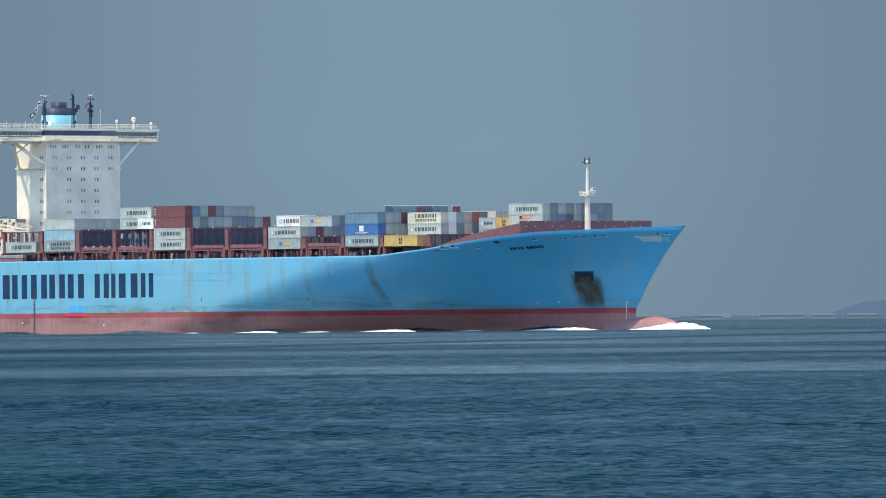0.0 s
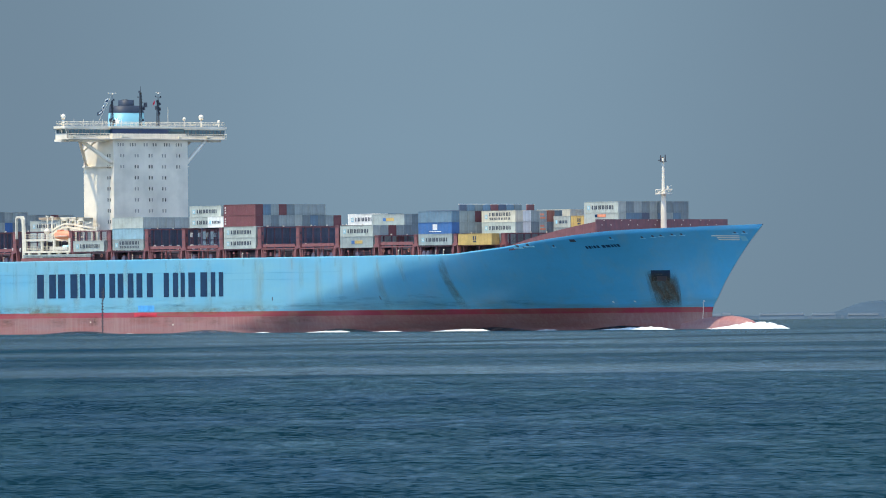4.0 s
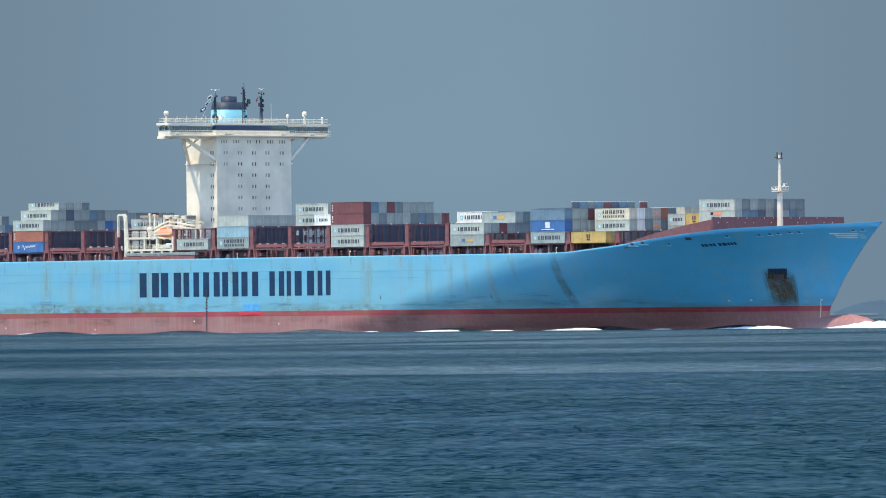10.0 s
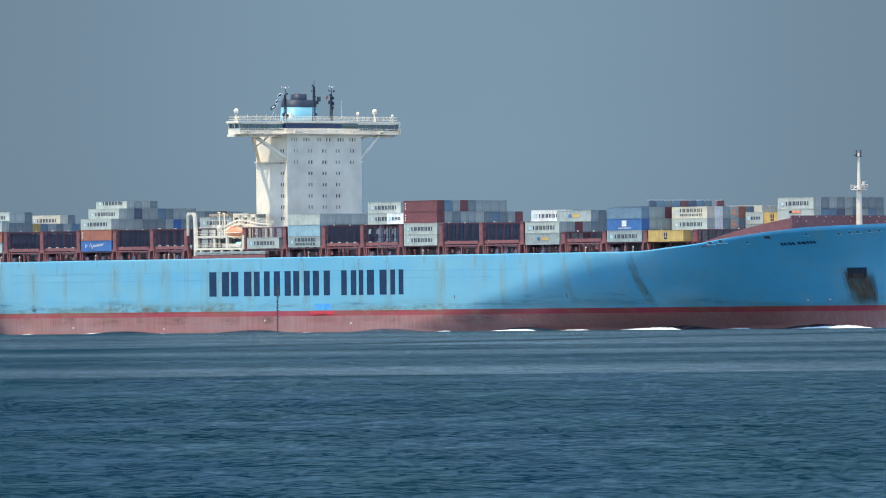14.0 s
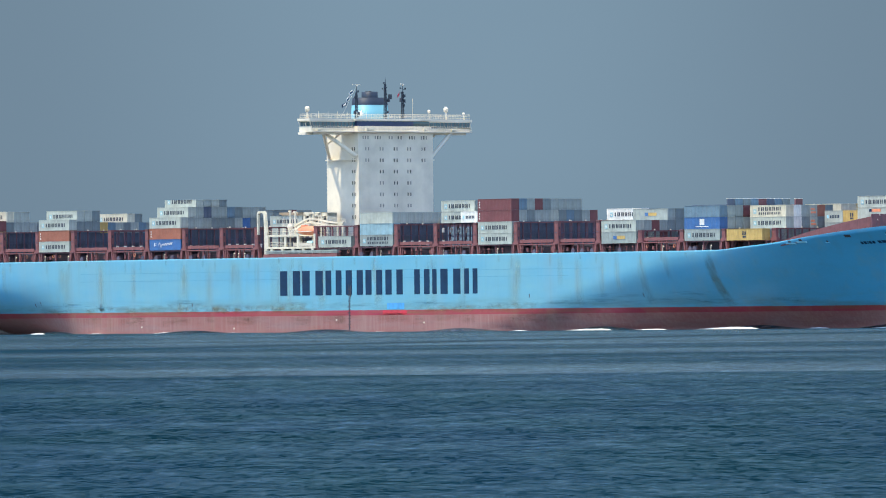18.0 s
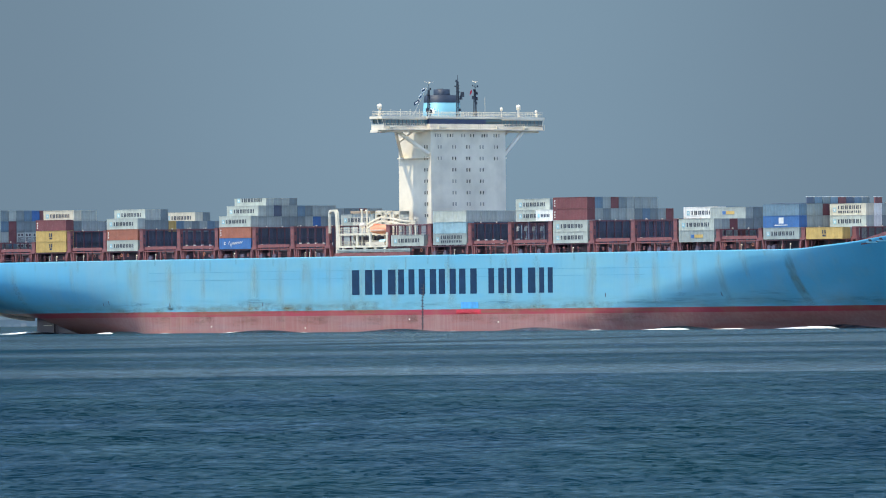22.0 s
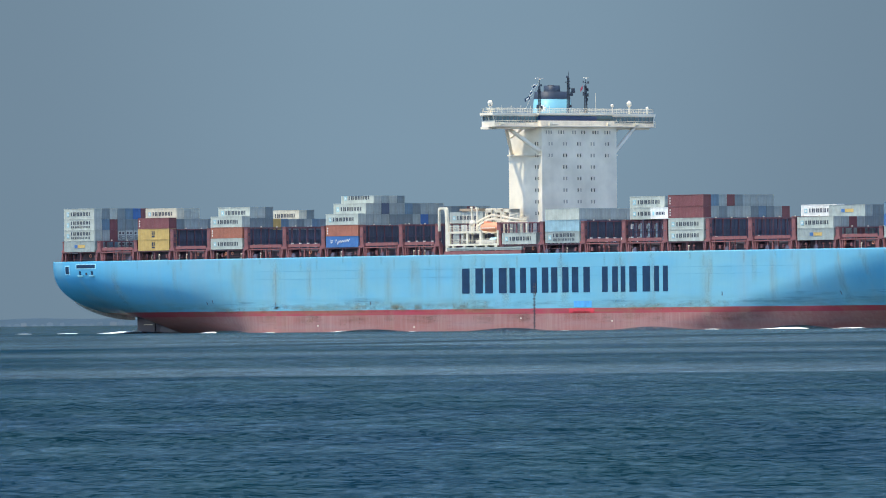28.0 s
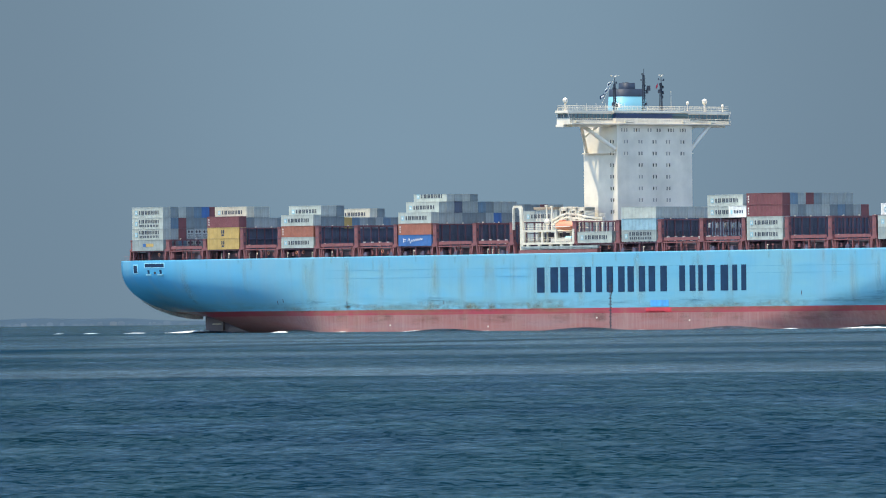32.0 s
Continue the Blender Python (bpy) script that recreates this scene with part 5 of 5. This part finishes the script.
    out["grille"] = pieces("grille_slat", DARK_STEEL, *[(6.12, 6.16, -0.9, 0.9 - 0.8 * (k % 2), 0.35 + 0.22 * k, 0.45 + 0.22 * k) for k in range(5)])
    for y in (-0.5, 0.5):
        bm = bmesh.new()
        add_tube(bm, (6.12, y, 1.95), (6.18, y, 1.95), 0.34, 0.3, 12)
        out["grille"].append(mesh_of("fan", bm, DARK_STEEL))
    out["small"] = pieces("lettering_bar", BOX_PAINT["white"], (-5.6, -5.3, -1.25, -1.2, 0.5, 0.9), (-5.6, -5.3, -1.25, -1.2, 1.1, 1.5), (-5.6, -5.3, -1.25, -1.2, 1.7, 2.1))
    return out


SIGNS = sign_meshes()
SIGN_SETS = {"o": ("endlabel",), "g": ("orangelabel", "navylabel"), "m": ("mark", "star", "word"), "s": ("mark", "star", "double"), "w": ("whitemark",), "l": ("stripe", "stripe2"), "b": ("black",), "f": ("flagmark", "script"), "n": ("small",), "r": ("reefer", "grille"), "q": ("smallmark", "short"), "": ()}
SIGN_WORDS = {"o": ", orange end labels", "g": ", navy and orange label", "m": ", pale-blue star, dark lettering", "s": ", pale-blue star, two lettered lines", "w": ", white emblem", "l": ", blue and yellow label", "b": ", dark monogram",
              "f": ", white script", "n": ", small white marks", "r": ", pale cooling unit on its end", "q": ", short dark lettering", "": ""}
ROW, TIER = 2.54, 2.74


def stow(x0, row, tier, colour, sign="", base=20.78, length=12.19, height=2.7, group=""):
    """A container whose after end is at x0, in a row counted from starboard, on a tier."""
    body, fr, dr = container_mesh(length, height, colour)
    ob = new("shipping_container", body)
    shared("frame", fr, ob)
    shared("door", dr, ob)
    for s in SIGN_SETS[sign]:
        for me in SIGNS[s]:
            shared(me.name.split(".")[0], me, ob)
    words = BOX_COLOURS[colour][1]
    tagged(ob, f"{words} corrugated shipping container{SIGN_WORDS[sign]}", "container", group or "containers stacked on deck")
    return aboard(ob, pose(x0 + length / 2, -26.68 + ROW * row, base + TIER * tier))


rng = random.Random(11)


def mixed_colour():
    return rng.choice(("grey",) * 12 + ("slate",) * 11 + ("light",) * 2 + ("steel",) * 3 + ("dark", "red"))


SHADED_BAYS = (-149.4, -120.9, -76.8, -48.0, 3.9, 47.4, 76.8)


def block(x0, heights, outer, base=20.78, special=None, first=0, drops=None):
    """A bay: container counts per row from starboard, the colours and signs of the outermost stack from below."""
    special = special or {}
    for r, n in enumerate(heights):
        row = r + first
        for t in range(n):
            if r == 0 and t < len(outer):
                c, s = outer[t]
            elif (row, t) in special:
                c, s = special[row, t]
            else:
                # low inner tiers of these bays are coloured dark, standing for the shade there
                c, s = ("dark", "") if r and t < 2 and x0 in SHADED_BAYS else (mixed_colour(), "")
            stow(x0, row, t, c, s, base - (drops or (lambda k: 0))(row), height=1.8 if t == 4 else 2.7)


block(-178.9, [4] * 7 + [3] * 3, [("grey", "l"), ("light", "s"), ("light", "s"), ("light", "m")], special={(5, 3): ("blue", ""), (6, 3): ("red", ""), (1, 1): ("grey", ""), (2, 1): ("red", ""), (3, 1): ("slate", "r"), (4, 1): ("grey", "r"), (5, 1): ("grey", "r"), (6, 1): ("grey", "r"), (4, 0): ("slate", "r"), (5, 0): ("slate", "r"), (6, 0): ("slate", "r"), (3, 0): ("slate", "r")})
block(-149.4, [3, 4, 4, 4, 3, 3, 3], [("yellow", "b"), ("yellow", "b"), ("red", "n")], drops=lambda k: 0.35 * (k > 0), special={(1, 3): ("cream", "m"), (6, 2): ("blue", ""), (2, 3): ("light", ""), (3, 3): ("light", "")})
block(-134.9, [4, 4], [], first=12, base=19.75, special={(12, 3): ("cream", "m")})
block(-120.9, [3, 4, 4, 4] + [3] * 7, [("light", "m"), ("brown", "n"), ("light", "m")], drops=lambda k: 0.5 * (k > 0) + 0.2 * (k > 3), special={(1, 3): ("light", "m"), (4, 2): ("yellow", ""), (5, 2): ("steel", "")})
block(-76.8, [3, 4, 5, 5, 5, 5, 4, 4, 4, 4, 4] + [4] * 6, [("blue", "f"), ("brown", "n"), ("light", "m")], drops=lambda k: 0.2 * (k > 0) + 0.7 * (k > 10), special={(1, 3): ("light", "m"), (2, 4): ("light", "m"), (8, 2): ("blue", "")})
block(-48.0, [3, 3, 3], [("grey", ""), ("grey", ""), ("light", "m")], first=6)
block(-11.7, [1], [("light", "m")])
block(3.9, [3, 3, 3, 3, 3, 3, 3], [("grey", "s"), ("pale", ""), ("light", "")], base=20.9, special={(k, 2): ("light", "") for k in range(1, 7)})
for row in (1, 2, 3):
    for t, c, sg in ((0, "light", "m"), (1, "light", "m")):
        stow(31.2, row, t, c, sg if row == 1 else "", base=26.15, height=2.68)
stow(41.2, 0, 0, "white", "q", base=26.15, length=6.06, height=2.68)
block(47.4, [4] * 9 + [3, 3], [("light", "m"), ("light", "m"), ("red", "n"), ("red", "n")], special={(1, 3): ("steel", ""), (3, 3): ("red", ""), (10, 2): ("red", "")})
block(76.8, [3, 3, 3], [("grey", ""), ("grey", ""), ("white", "m")], first=6)
block(91.6, [2, 2, 2, 2, 3, 3, 3, 3], [("grey", "l"), ("light", "m")], base=20.5, special={(4, 2): ("grey", "l")})
block(120.6, [3] * 10, [("grey", "m"), ("blue", "w"), ("steel", "")], base=20.8)
block(135.1, [1, 1, 1, 3, 3, 3, 3, 3, 3], [("yellow", "b")], base=20.7, special={(3, 1): ("light", "m"), (3, 2): ("cream", "s"), (4, 2): ("white", ""), (4, 1): ("white", ""), (6, 2): ("light", "o"), (6, 1): ("light", "o"), (5, 1): ("slate", ""), (5, 2): ("grey", ""), (7, 1): ("slate", ""), (7, 2): ("brown", ""), (8, 1): ("grey", ""), (8, 2): ("slate", "")})
block(135.1, [3, 3, 3], [("grey", ""), ("grey", ""), ("cream", "")], first=10, base=21.0, special={(11, 2): ("cream", ""), (12, 2): ("yellow", "")})
for x0, c, sg in ((149.7, "light", "q"), (155.9, "yellow", "b")):
    stow(x0, 7, 0, "grey", "", base=22.0, length=6.06)
    stow(x0, 7, 1, c, sg, base=22.0, length=6.06)


def flat_rack(row, colour):
    """A flat rack on top of the stack, its fore end wall standing."""
    rack = new("flat_rack", mesh_of("flat_rack", boxes((-6.09, 6.09, -1.2, 1.2, 0, 0.16)), BOX_PAINT[colour]))
    part("end_wall", boxes((5.7, 6.05, -1.15, 1.15, 0.16, 1.5)), BOX_PAINT[colour], rack)
    part("top_rail", boxes((5.6, 6.08, -1.16, 1.16, 1.5, 1.62)), BOX_PAINT["white"], rack)
    tagged(rack, "flat rack with one standing end wall, on containers", "flat rack", "flat racks on the forward stack")
    return aboard(rack, pose(126.7, -26.68 + ROW * row, 20.8 + 3 * TIER))


for row, colour in ((1, "dark"), (2, "steel"), (3, "slate"), (4, "steel"), (5, "red"), (6, "dark"), (7, "steel"), (8, "slate"), (9.6, "red")):
    flat_rack(row, colour)
block(163.2, [2] * 9, [("light", "g"), ("light", "m")], first=6.1, base=25.2, special={(9.1, 1): ("slate", ""), (8.1, 0): ("steel", ""), (11.1, 0): ("steel", ""), (11.1, 1): ("slate", ""), (6.1, 1): ("light", "m"), (6.1, 0): ("light", "l")})


# ------------------------------------------------------------------ lifeboat station and after-deck gear
def boat_station():
    bm = boxes((-31.2, -12.9, -28.0, -22.5, 20.6, 21.1), (-31.2, -19.2, -28.0, -27.6, 23.7, 24.1), (-31.2, -19.2, -23.0, -22.6, 23.7, 24.1), (-31.2, -19.2, -28.0, -22.6, 23.6, 23.7))
    for x in (-31.2, -24.6, -19.8):
        add_box(bm, x, x + 0.6, -28.0, -27.5, 21.1, 23.7)
        add_box(bm, x, x + 0.6, -23.1, -22.6, 18.4, 23.7)
    add_box(bm, -13.5, -12.9, -28.0, -27.5, 21.1, 24.2)
    for x in (-30, -26, -22, -18, -14.5):
        add_box(bm, x, x + 0.9, -27.9, -27.3, 20.2, 20.6)
    rail(bm, [(-30.8, -27.9, 21.1), (-13.2, -27.9, 21.1)], 1.1, 1.5, 0.05)
    rail(bm, [(-30.8, -27.9, 24.1), (-19.4, -27.9, 24.1)], 1.2, 1.5, 0.05)
    # added dark sheet that stands for the shade in the platform's openings
    part("station_bulkhead", boxes((-31.0, -12.6, -22.3, -22.0, 18.4, 23.4)), LASH_SHADE, SHIP, "added dark sheet for the shade behind the boat platform")
    part("boat_platform", bm, CREAM, SHIP, "white lifeboat platform with open decks")
    bm = bmesh.new()
    add_prism(bm, [(-32.2, 18.4), (-31.1, 18.4), (-31.2, 24.5), (-31.7, 29.3), (-32.1, 30.0), (-34.5, 30.0), (-34.9, 29.5), (-34.9, 24.2), (-34.6, 24.2), (-34.6, 29.0), (-34.2, 29.5), (-32.8, 29.5), (-32.4, 28.8), (-32.2, 24.5)], -28.0, -27.4)
    part("portal_leg", bm, CREAM, SHIP, "white portal frame leg")
    for x, top, low in ((-28.8, 30.0, 23.9), (-26.9, 29.8, 23.9)):      # derrick posts with a head block
        bm = bmesh.new()
        add_tube(bm, (x, -22.4, low), (x, -22.4, top), 0.22, 0.17, 8)
        add_box(bm, x - 0.5, x + 0.3, -22.6, -22.2, top - 0.25, top + 0.1)
        part("derrick_post", bm, CREAM, SHIP, "cream derrick post")
    for x in (-23.4, -20.0):                          # cream davit frames behind the boat
        bm = bmesh.new()
        add_beam(bm, (x, -22.2, 21.2), (x, -22.2, 29.5), 0.2)
        add_beam(bm, (x, -20.2, 21.2), (x, -20.2, 29.5), 0.16)
        add_beam(bm, (x, -22.2, 29.4), (x, -20.2, 29.4), 0.2)
        part("davit_frame", bm, CREAM, SHIP, "cream steel davit frame")
    part("davit_beam", boxes((-23.6, -19.8, -22.4, -22.0, 29.2, 29.6)), CREAM, SHIP, "cream beam joining the davit frames")
    bm = bmesh.new()
    heel = [(-26.6, 26.3), (-24.0, 27.3), (-21.4, 28.0), (-17.7, 27.7), (-14.0, 27.1), (-10.6, 26.8), (-8.4, 26.7)]
    for low in (0.0, 0.9):
        rows = [[bm.verts.new(p) for p in ((x, -22.8, z - low - 0.2), (x, -22.8, z - low + 0.2), (x, -22.4, z - low + 0.2), (x, -22.4, z - low - 0.2))] for x, z in heel]
        for a, b in zip(rows, rows[1:]):
            for k in range(4):
                bm.faces.new((a[k], b[k], b[(k + 1) % 4], a[(k + 1) % 4]))
        bm.faces.new(rows[0]), bm.faces.new(rows[-1][::-1])
        if not low:
            boom = part("boom", bm, CREAM, SHIP, "cream lattice crane boom")
        else:
            part("lower_chord", bm, CREAM, boom)
        bm = bmesh.new()
    bm.free()
    for (xa, za), (xb, zb) in zip(heel, heel[1:]):
        for p, q in (((xa, -22.6, za - 0.9), (xb, -22.6, zb)), ((xa, -22.6, za), (xa, -22.6, za - 0.9))):
            bm = bmesh.new()
            add_beam(bm, p, q, 0.16)
            part("brace", bm, CREAM, boom)
    bm = bmesh.new()
    rail(bm, [(-20.0, -21.8, 27.9), (-8.6, -21.8, 26.7)], 1.0, 1.4, 0.05)
    part("boom_railing", bm, CREAM, SHIP)
    bm = boxes((-18.6, -8.4, -22.9, -22.5, 26.0, 26.3), (-18.6, -13.2, -23.0, -22.6, 24.4, 24.7))
    for x in (-18.4, -15.6, -13.0, -10.6, -8.6):
        add_box(bm, x, x + 0.35, -22.9, -22.5, 23.6, 26.0)
        add_beam(bm, (x + 0.3, -22.7, 25.2), (x + 1.0, -22.7, 26.0), 0.16)
    part("boom_rest", bm, CREAM, SHIP, "cream boom rest")
    for k in range(3):                                # cream vent houses beside the tower
        x = -30.6 + 3.3 * k
        bm = boxes((x, x + 0.5, -16.6, -13.6, 18.4, 29.4), (x + 2.2, x + 2.7, -16.6, -13.6, 18.4, 29.4), (x, x + 2.7, -16.6, -13.6, 28.7, 29.5), (x, x + 2.7, -16.6, -13.6, 25.8, 26.9))
        house = part("vent_house", bm, CREAM, SHIP, "cream ventilation house")
        part("louvre", boxes((x + 0.5, x + 2.2, -15.9, -14.2, 26.9, 28.7)), DARK_STEEL, house)
        part("house_base", boxes((x + 0.5, x + 2.2, -16.4, -13.7, 18.4, 25.8)), LASH_SHADE, house, "dark grey base of the ventilation house")
    part("casing_roof", boxes((-44.0, -36.8, -13.0, 8.0, 29.2, 29.8)), CREAM_SHADED, SHIP, "casing roof coloured tan for its shade")
    bm = boxes((-12.3, 1.7, -27.5, -26.6, 25.75, 26.0))
    for x in (-10.2, -7.4, -4.6, -1.8, 0.8):
        add_box(bm, x, x + 0.35, -27.3, -27.0, 23.5, 25.75)
    part("walkway_frame", bm, LASH_RED_SHADED, SHIP, "red-oxide walkway frame over a container")
    part("casing", boxes((-43.6, -37.0, -12.6, 7.6, 18.4, 29.2)), WHITE, SHIP, "white engine casing")
    bm = bmesh.new()
    add_tube(bm, (-24.6, -26.0, 21.2), (-24.6, -26.0, 25.6), 0.25, 0.2, 8)
    add_ball(bm, (-24.6, -26.0, 26.0), 0.75, 12)
    part("winch_dome", bm, WHITE, SHIP, "white domed winch housing")
    bm = bmesh.new()
    add_tube(bm, (-16.6, -27.0, 21.9), (-14.4, -27.0, 21.9), 0.6, 0.6, 10)
    part("liferaft_canister", bm, ICE_BLUE, SHIP, "pale-blue liferaft canister")
    bm = bmesh.new()
    add_tube(bm, (-26.6, -27.0, 21.9), (-24.6, -27.0, 21.9), 0.55, 0.55, 10)
    part("winch_drum", bm, GREY_STEEL, SHIP, "grey winch drum")
    part("step_locker", boxes((-21.2, -14.2, -27.9, -27.2, 21.2, 22.0)), WHITE, SHIP, "low white locker")
    # accommodation ladder along the side
    bm = boxes((-31.5, -4.2, -28.3, -27.5, 19.75, 20.2), (-31.5, -4.2, -28.25, -27.6, 19.45, 19.7))
    part("gangway", bm, BOX_PAINT["grey"], SHIP, "grey stowed accommodation ladder")
    part("gangway_bed", boxes((-32.5, -4.4, -28.2, -27.2, 18.5, 19.3)), LASH_RED, SHIP)


boat_station()


def lifeboat():
    bm = bmesh.new()
    rings = []
    for i in range(13):
        s = i / 12
        w = 1.55 * math.sin(math.pi * (0.08 + 0.84 * s)) ** 0.5
        rings.append([bm.verts.new((-3.4 + 6.8 * s, w * math.cos(a), (1.3 if math.sin(a) > 0 else 1.05) * math.sin(a) * (0.6 + 0.4 * math.sin(math.pi * s)) + 1.2)) for a in [2 * math.pi * k / 14 for k in range(14)]])
    for a, b in zip(rings, rings[1:]):
        for k in range(14):
            bm.faces.new((a[k], a[(k + 1) % 14], b[(k + 1) % 14], b[k])).smooth = True
    bm.faces.new(rings[0][::-1]), bm.faces.new(rings[-1])
    boat = new("lifeboat", mesh_of("lifeboat", bm, ORANGE))
    part("fender", boxes((-2.9, 2.9, -1.62, -1.5, 1.0, 1.2)), WHITE, boat)
    part("conning_hatch", boxes((-2.2, -0.9, -0.6, 0.6, 2.2, 2.7)), ORANGE, boat)
    tagged(boat, "closed orange lifeboat hanging over the white platform", "lifeboat")
    return aboard(boat, pose(-18.0, -25.6, 23.7))


lifeboat()


# ------------------------------------------------------------------ foam along the ship
def foam(x0, x1, y, high, wide, seed, label="white foam of a breaking ship wave", peak=0.5, rise=1.25):
    r = random.Random(seed)
    n = max(14, int((x1 - x0) / 0.3))
    bm = bmesh.new()
    rings = []
    across = (-1, -0.75, -0.45, -0.15, 0.15, 0.45, 0.75, 1)
    for i in range(n + 1):
        s = i / n
        u = 0.5 * s / peak if s < peak else 0.5 + 0.5 * (s - peak) / (1 - peak)
        env = math.sin(math.pi * u) ** (rise if s < peak else 0.9)
        x = x0 + (x1 - x0) * s
        c = y + 0.25 * wide * noise.noise((x * 0.35, seed, 0))
        ring = []
        for q in across:
            rough = 0.85 + 0.28 * noise.noise((x * 0.6, q * 1.6, seed)) + 0.16 * noise.noise((x * 2.1, q * 4, seed + 5)) + 0.05 * (r.random() - 0.5)
            ring.append(bm.verts.new((x + 0.1 * (r.random() - 0.5), c + wide * (0.35 + 0.65 * env) * q, high * env * max(rough, 0.05) * (1 - q * q) - 0.12)))
        rings.append(ring)
    for a, b in zip(rings, rings[1:]):
        for k in range(len(across) - 1):
            bm.faces.new((a[k], a[k + 1], b[k + 1], b[k])).smooth = True
        bm.faces.new((a[-1], a[0], b[0], b[-1]))
    bm.faces.new(rings[0]), bm.faces.new(rings[-1][::-1])
    ob = new("foam", mesh_of("foam", bm, FOAM))
    tagged(ob, label, "foam", "foam along the hull", "stuff")
    return aboard(ob)


def ship_wave(x0, x1, y, high, wide):
    """A smooth swell of water that runs along with the hull."""
    bm = bmesh.new()
    rings = []
    n = 24
    for i in range(n + 1):
        s = i / n
        h = high * math.sin(math.pi * s) ** 2
        rings.append([bm.verts.new((x0 + (x1 - x0) * s, y + wide * q, h * k - 0.2)) for q, k in ((-1, 0), (-0.6, 0.35), (-0.2, 0.85), (0.15, 1), (0.6, 0.8), (1, 0))])
    for a, b in zip(rings, rings[1:]):
        for k in range(5):
            bm.faces.new((a[k], a[k + 1], b[k + 1], b[k])).smooth = True
    ob = new("ship_wave", mesh_of("ship_wave", bm, WATER))
    tagged(ob, "smooth dark swell running along the hull", "wave", "waves along the hull", "stuff")
    return aboard(ob)


def side_y(x):
    return -half_breadth(min(x, 194), 0.3)


foam(190, 225, -3.3, 1.9, 1.5, 1, "white bow wave foaming round the bulb", 0.72, 2.4)
foam(203, 222, -5.0, 0.95, 1.4, 8, "white bow wave foaming round the bulb", 0.6)
foam(164, 195, side_y(178) - 8.5, 0.85, 1.6, 2, peak=0.7)
foam(146, 157, side_y(154) - 6.5, 0.4, 1.0, 3, peak=0.76)
foam(113, 139, side_y(128) - 7.5, 0.75, 1.4, 4, peak=0.78)
foam(98, 114, -27.0, 0.35, 1.0, 5, peak=0.76)
foam(76, 97, -29.2, 0.55, 1.1, 6, peak=0.8)
foam(58, 66, -28.8, 0.3, 0.8, 7, peak=0.76)
foam(34, 50, -29.2, 0.6, 1.1, 9, peak=0.72)
foam(8, 15, -29.0, 0.2, 0.6, 18, peak=0.6)
foam(-22, -9, -29.3, 0.55, 0.9, 10, peak=0.72)
foam(-47, -41, -29.0, 0.2, 0.6, 19, peak=0.6)
foam(-76, -66, -29.2, 0.45, 0.8, 11, peak=0.76)
foam(-102, -94, -29.0, 0.25, 0.7, 20, peak=0.6)
foam(-126, -118, -28.4, 0.5, 1.0, 12, peak=0.76)
foam(-203, -178, -2.0, 0.85, 1.6, 13, "white wake foaming off the stern", 0.84, 1.8)
foam(-218, -204, -2.0, 0.3, 1.2, 14, "white wake foaming off the stern", 0.7)
foam(-232, -221, -3.0, 0.24, 1.0, 15, "white wake foaming off the stern")
foam(-246, -236, -2.0, 0.2, 0.9, 16, "white wake foaming off the stern")
foam(-168, -158, -9.0, 0.5, 0.7, 17, "white splash under the counter", 0.15)
for k, (x0, x1) in enumerate(((150, 190), (112, 150), (70, 104), (22, 62), (-30, 14), (-80, -38), (-138, -96), (-180, -140))):
    xm = (x0 + x1) / 2
    ship_wave(x0, x1, side_y(xm) - 1.0 if xm > -120 else -27.0 if xm > -140 else -18.0, 1.2 - 0.08 * k, 3.2)


# ------------------------------------------------------------------ movement
def motions():
    for ob, m in AFLOAT:
        walk(ob, [(t, ship_pose(t) @ m) for t in (0.0, 16.0, 32.0)])
    walk(SEA, [(t, pose(-0.3 * t, -0.35 * t, 0)) for t in (0.0, 16.0, 32.0)])


motions()
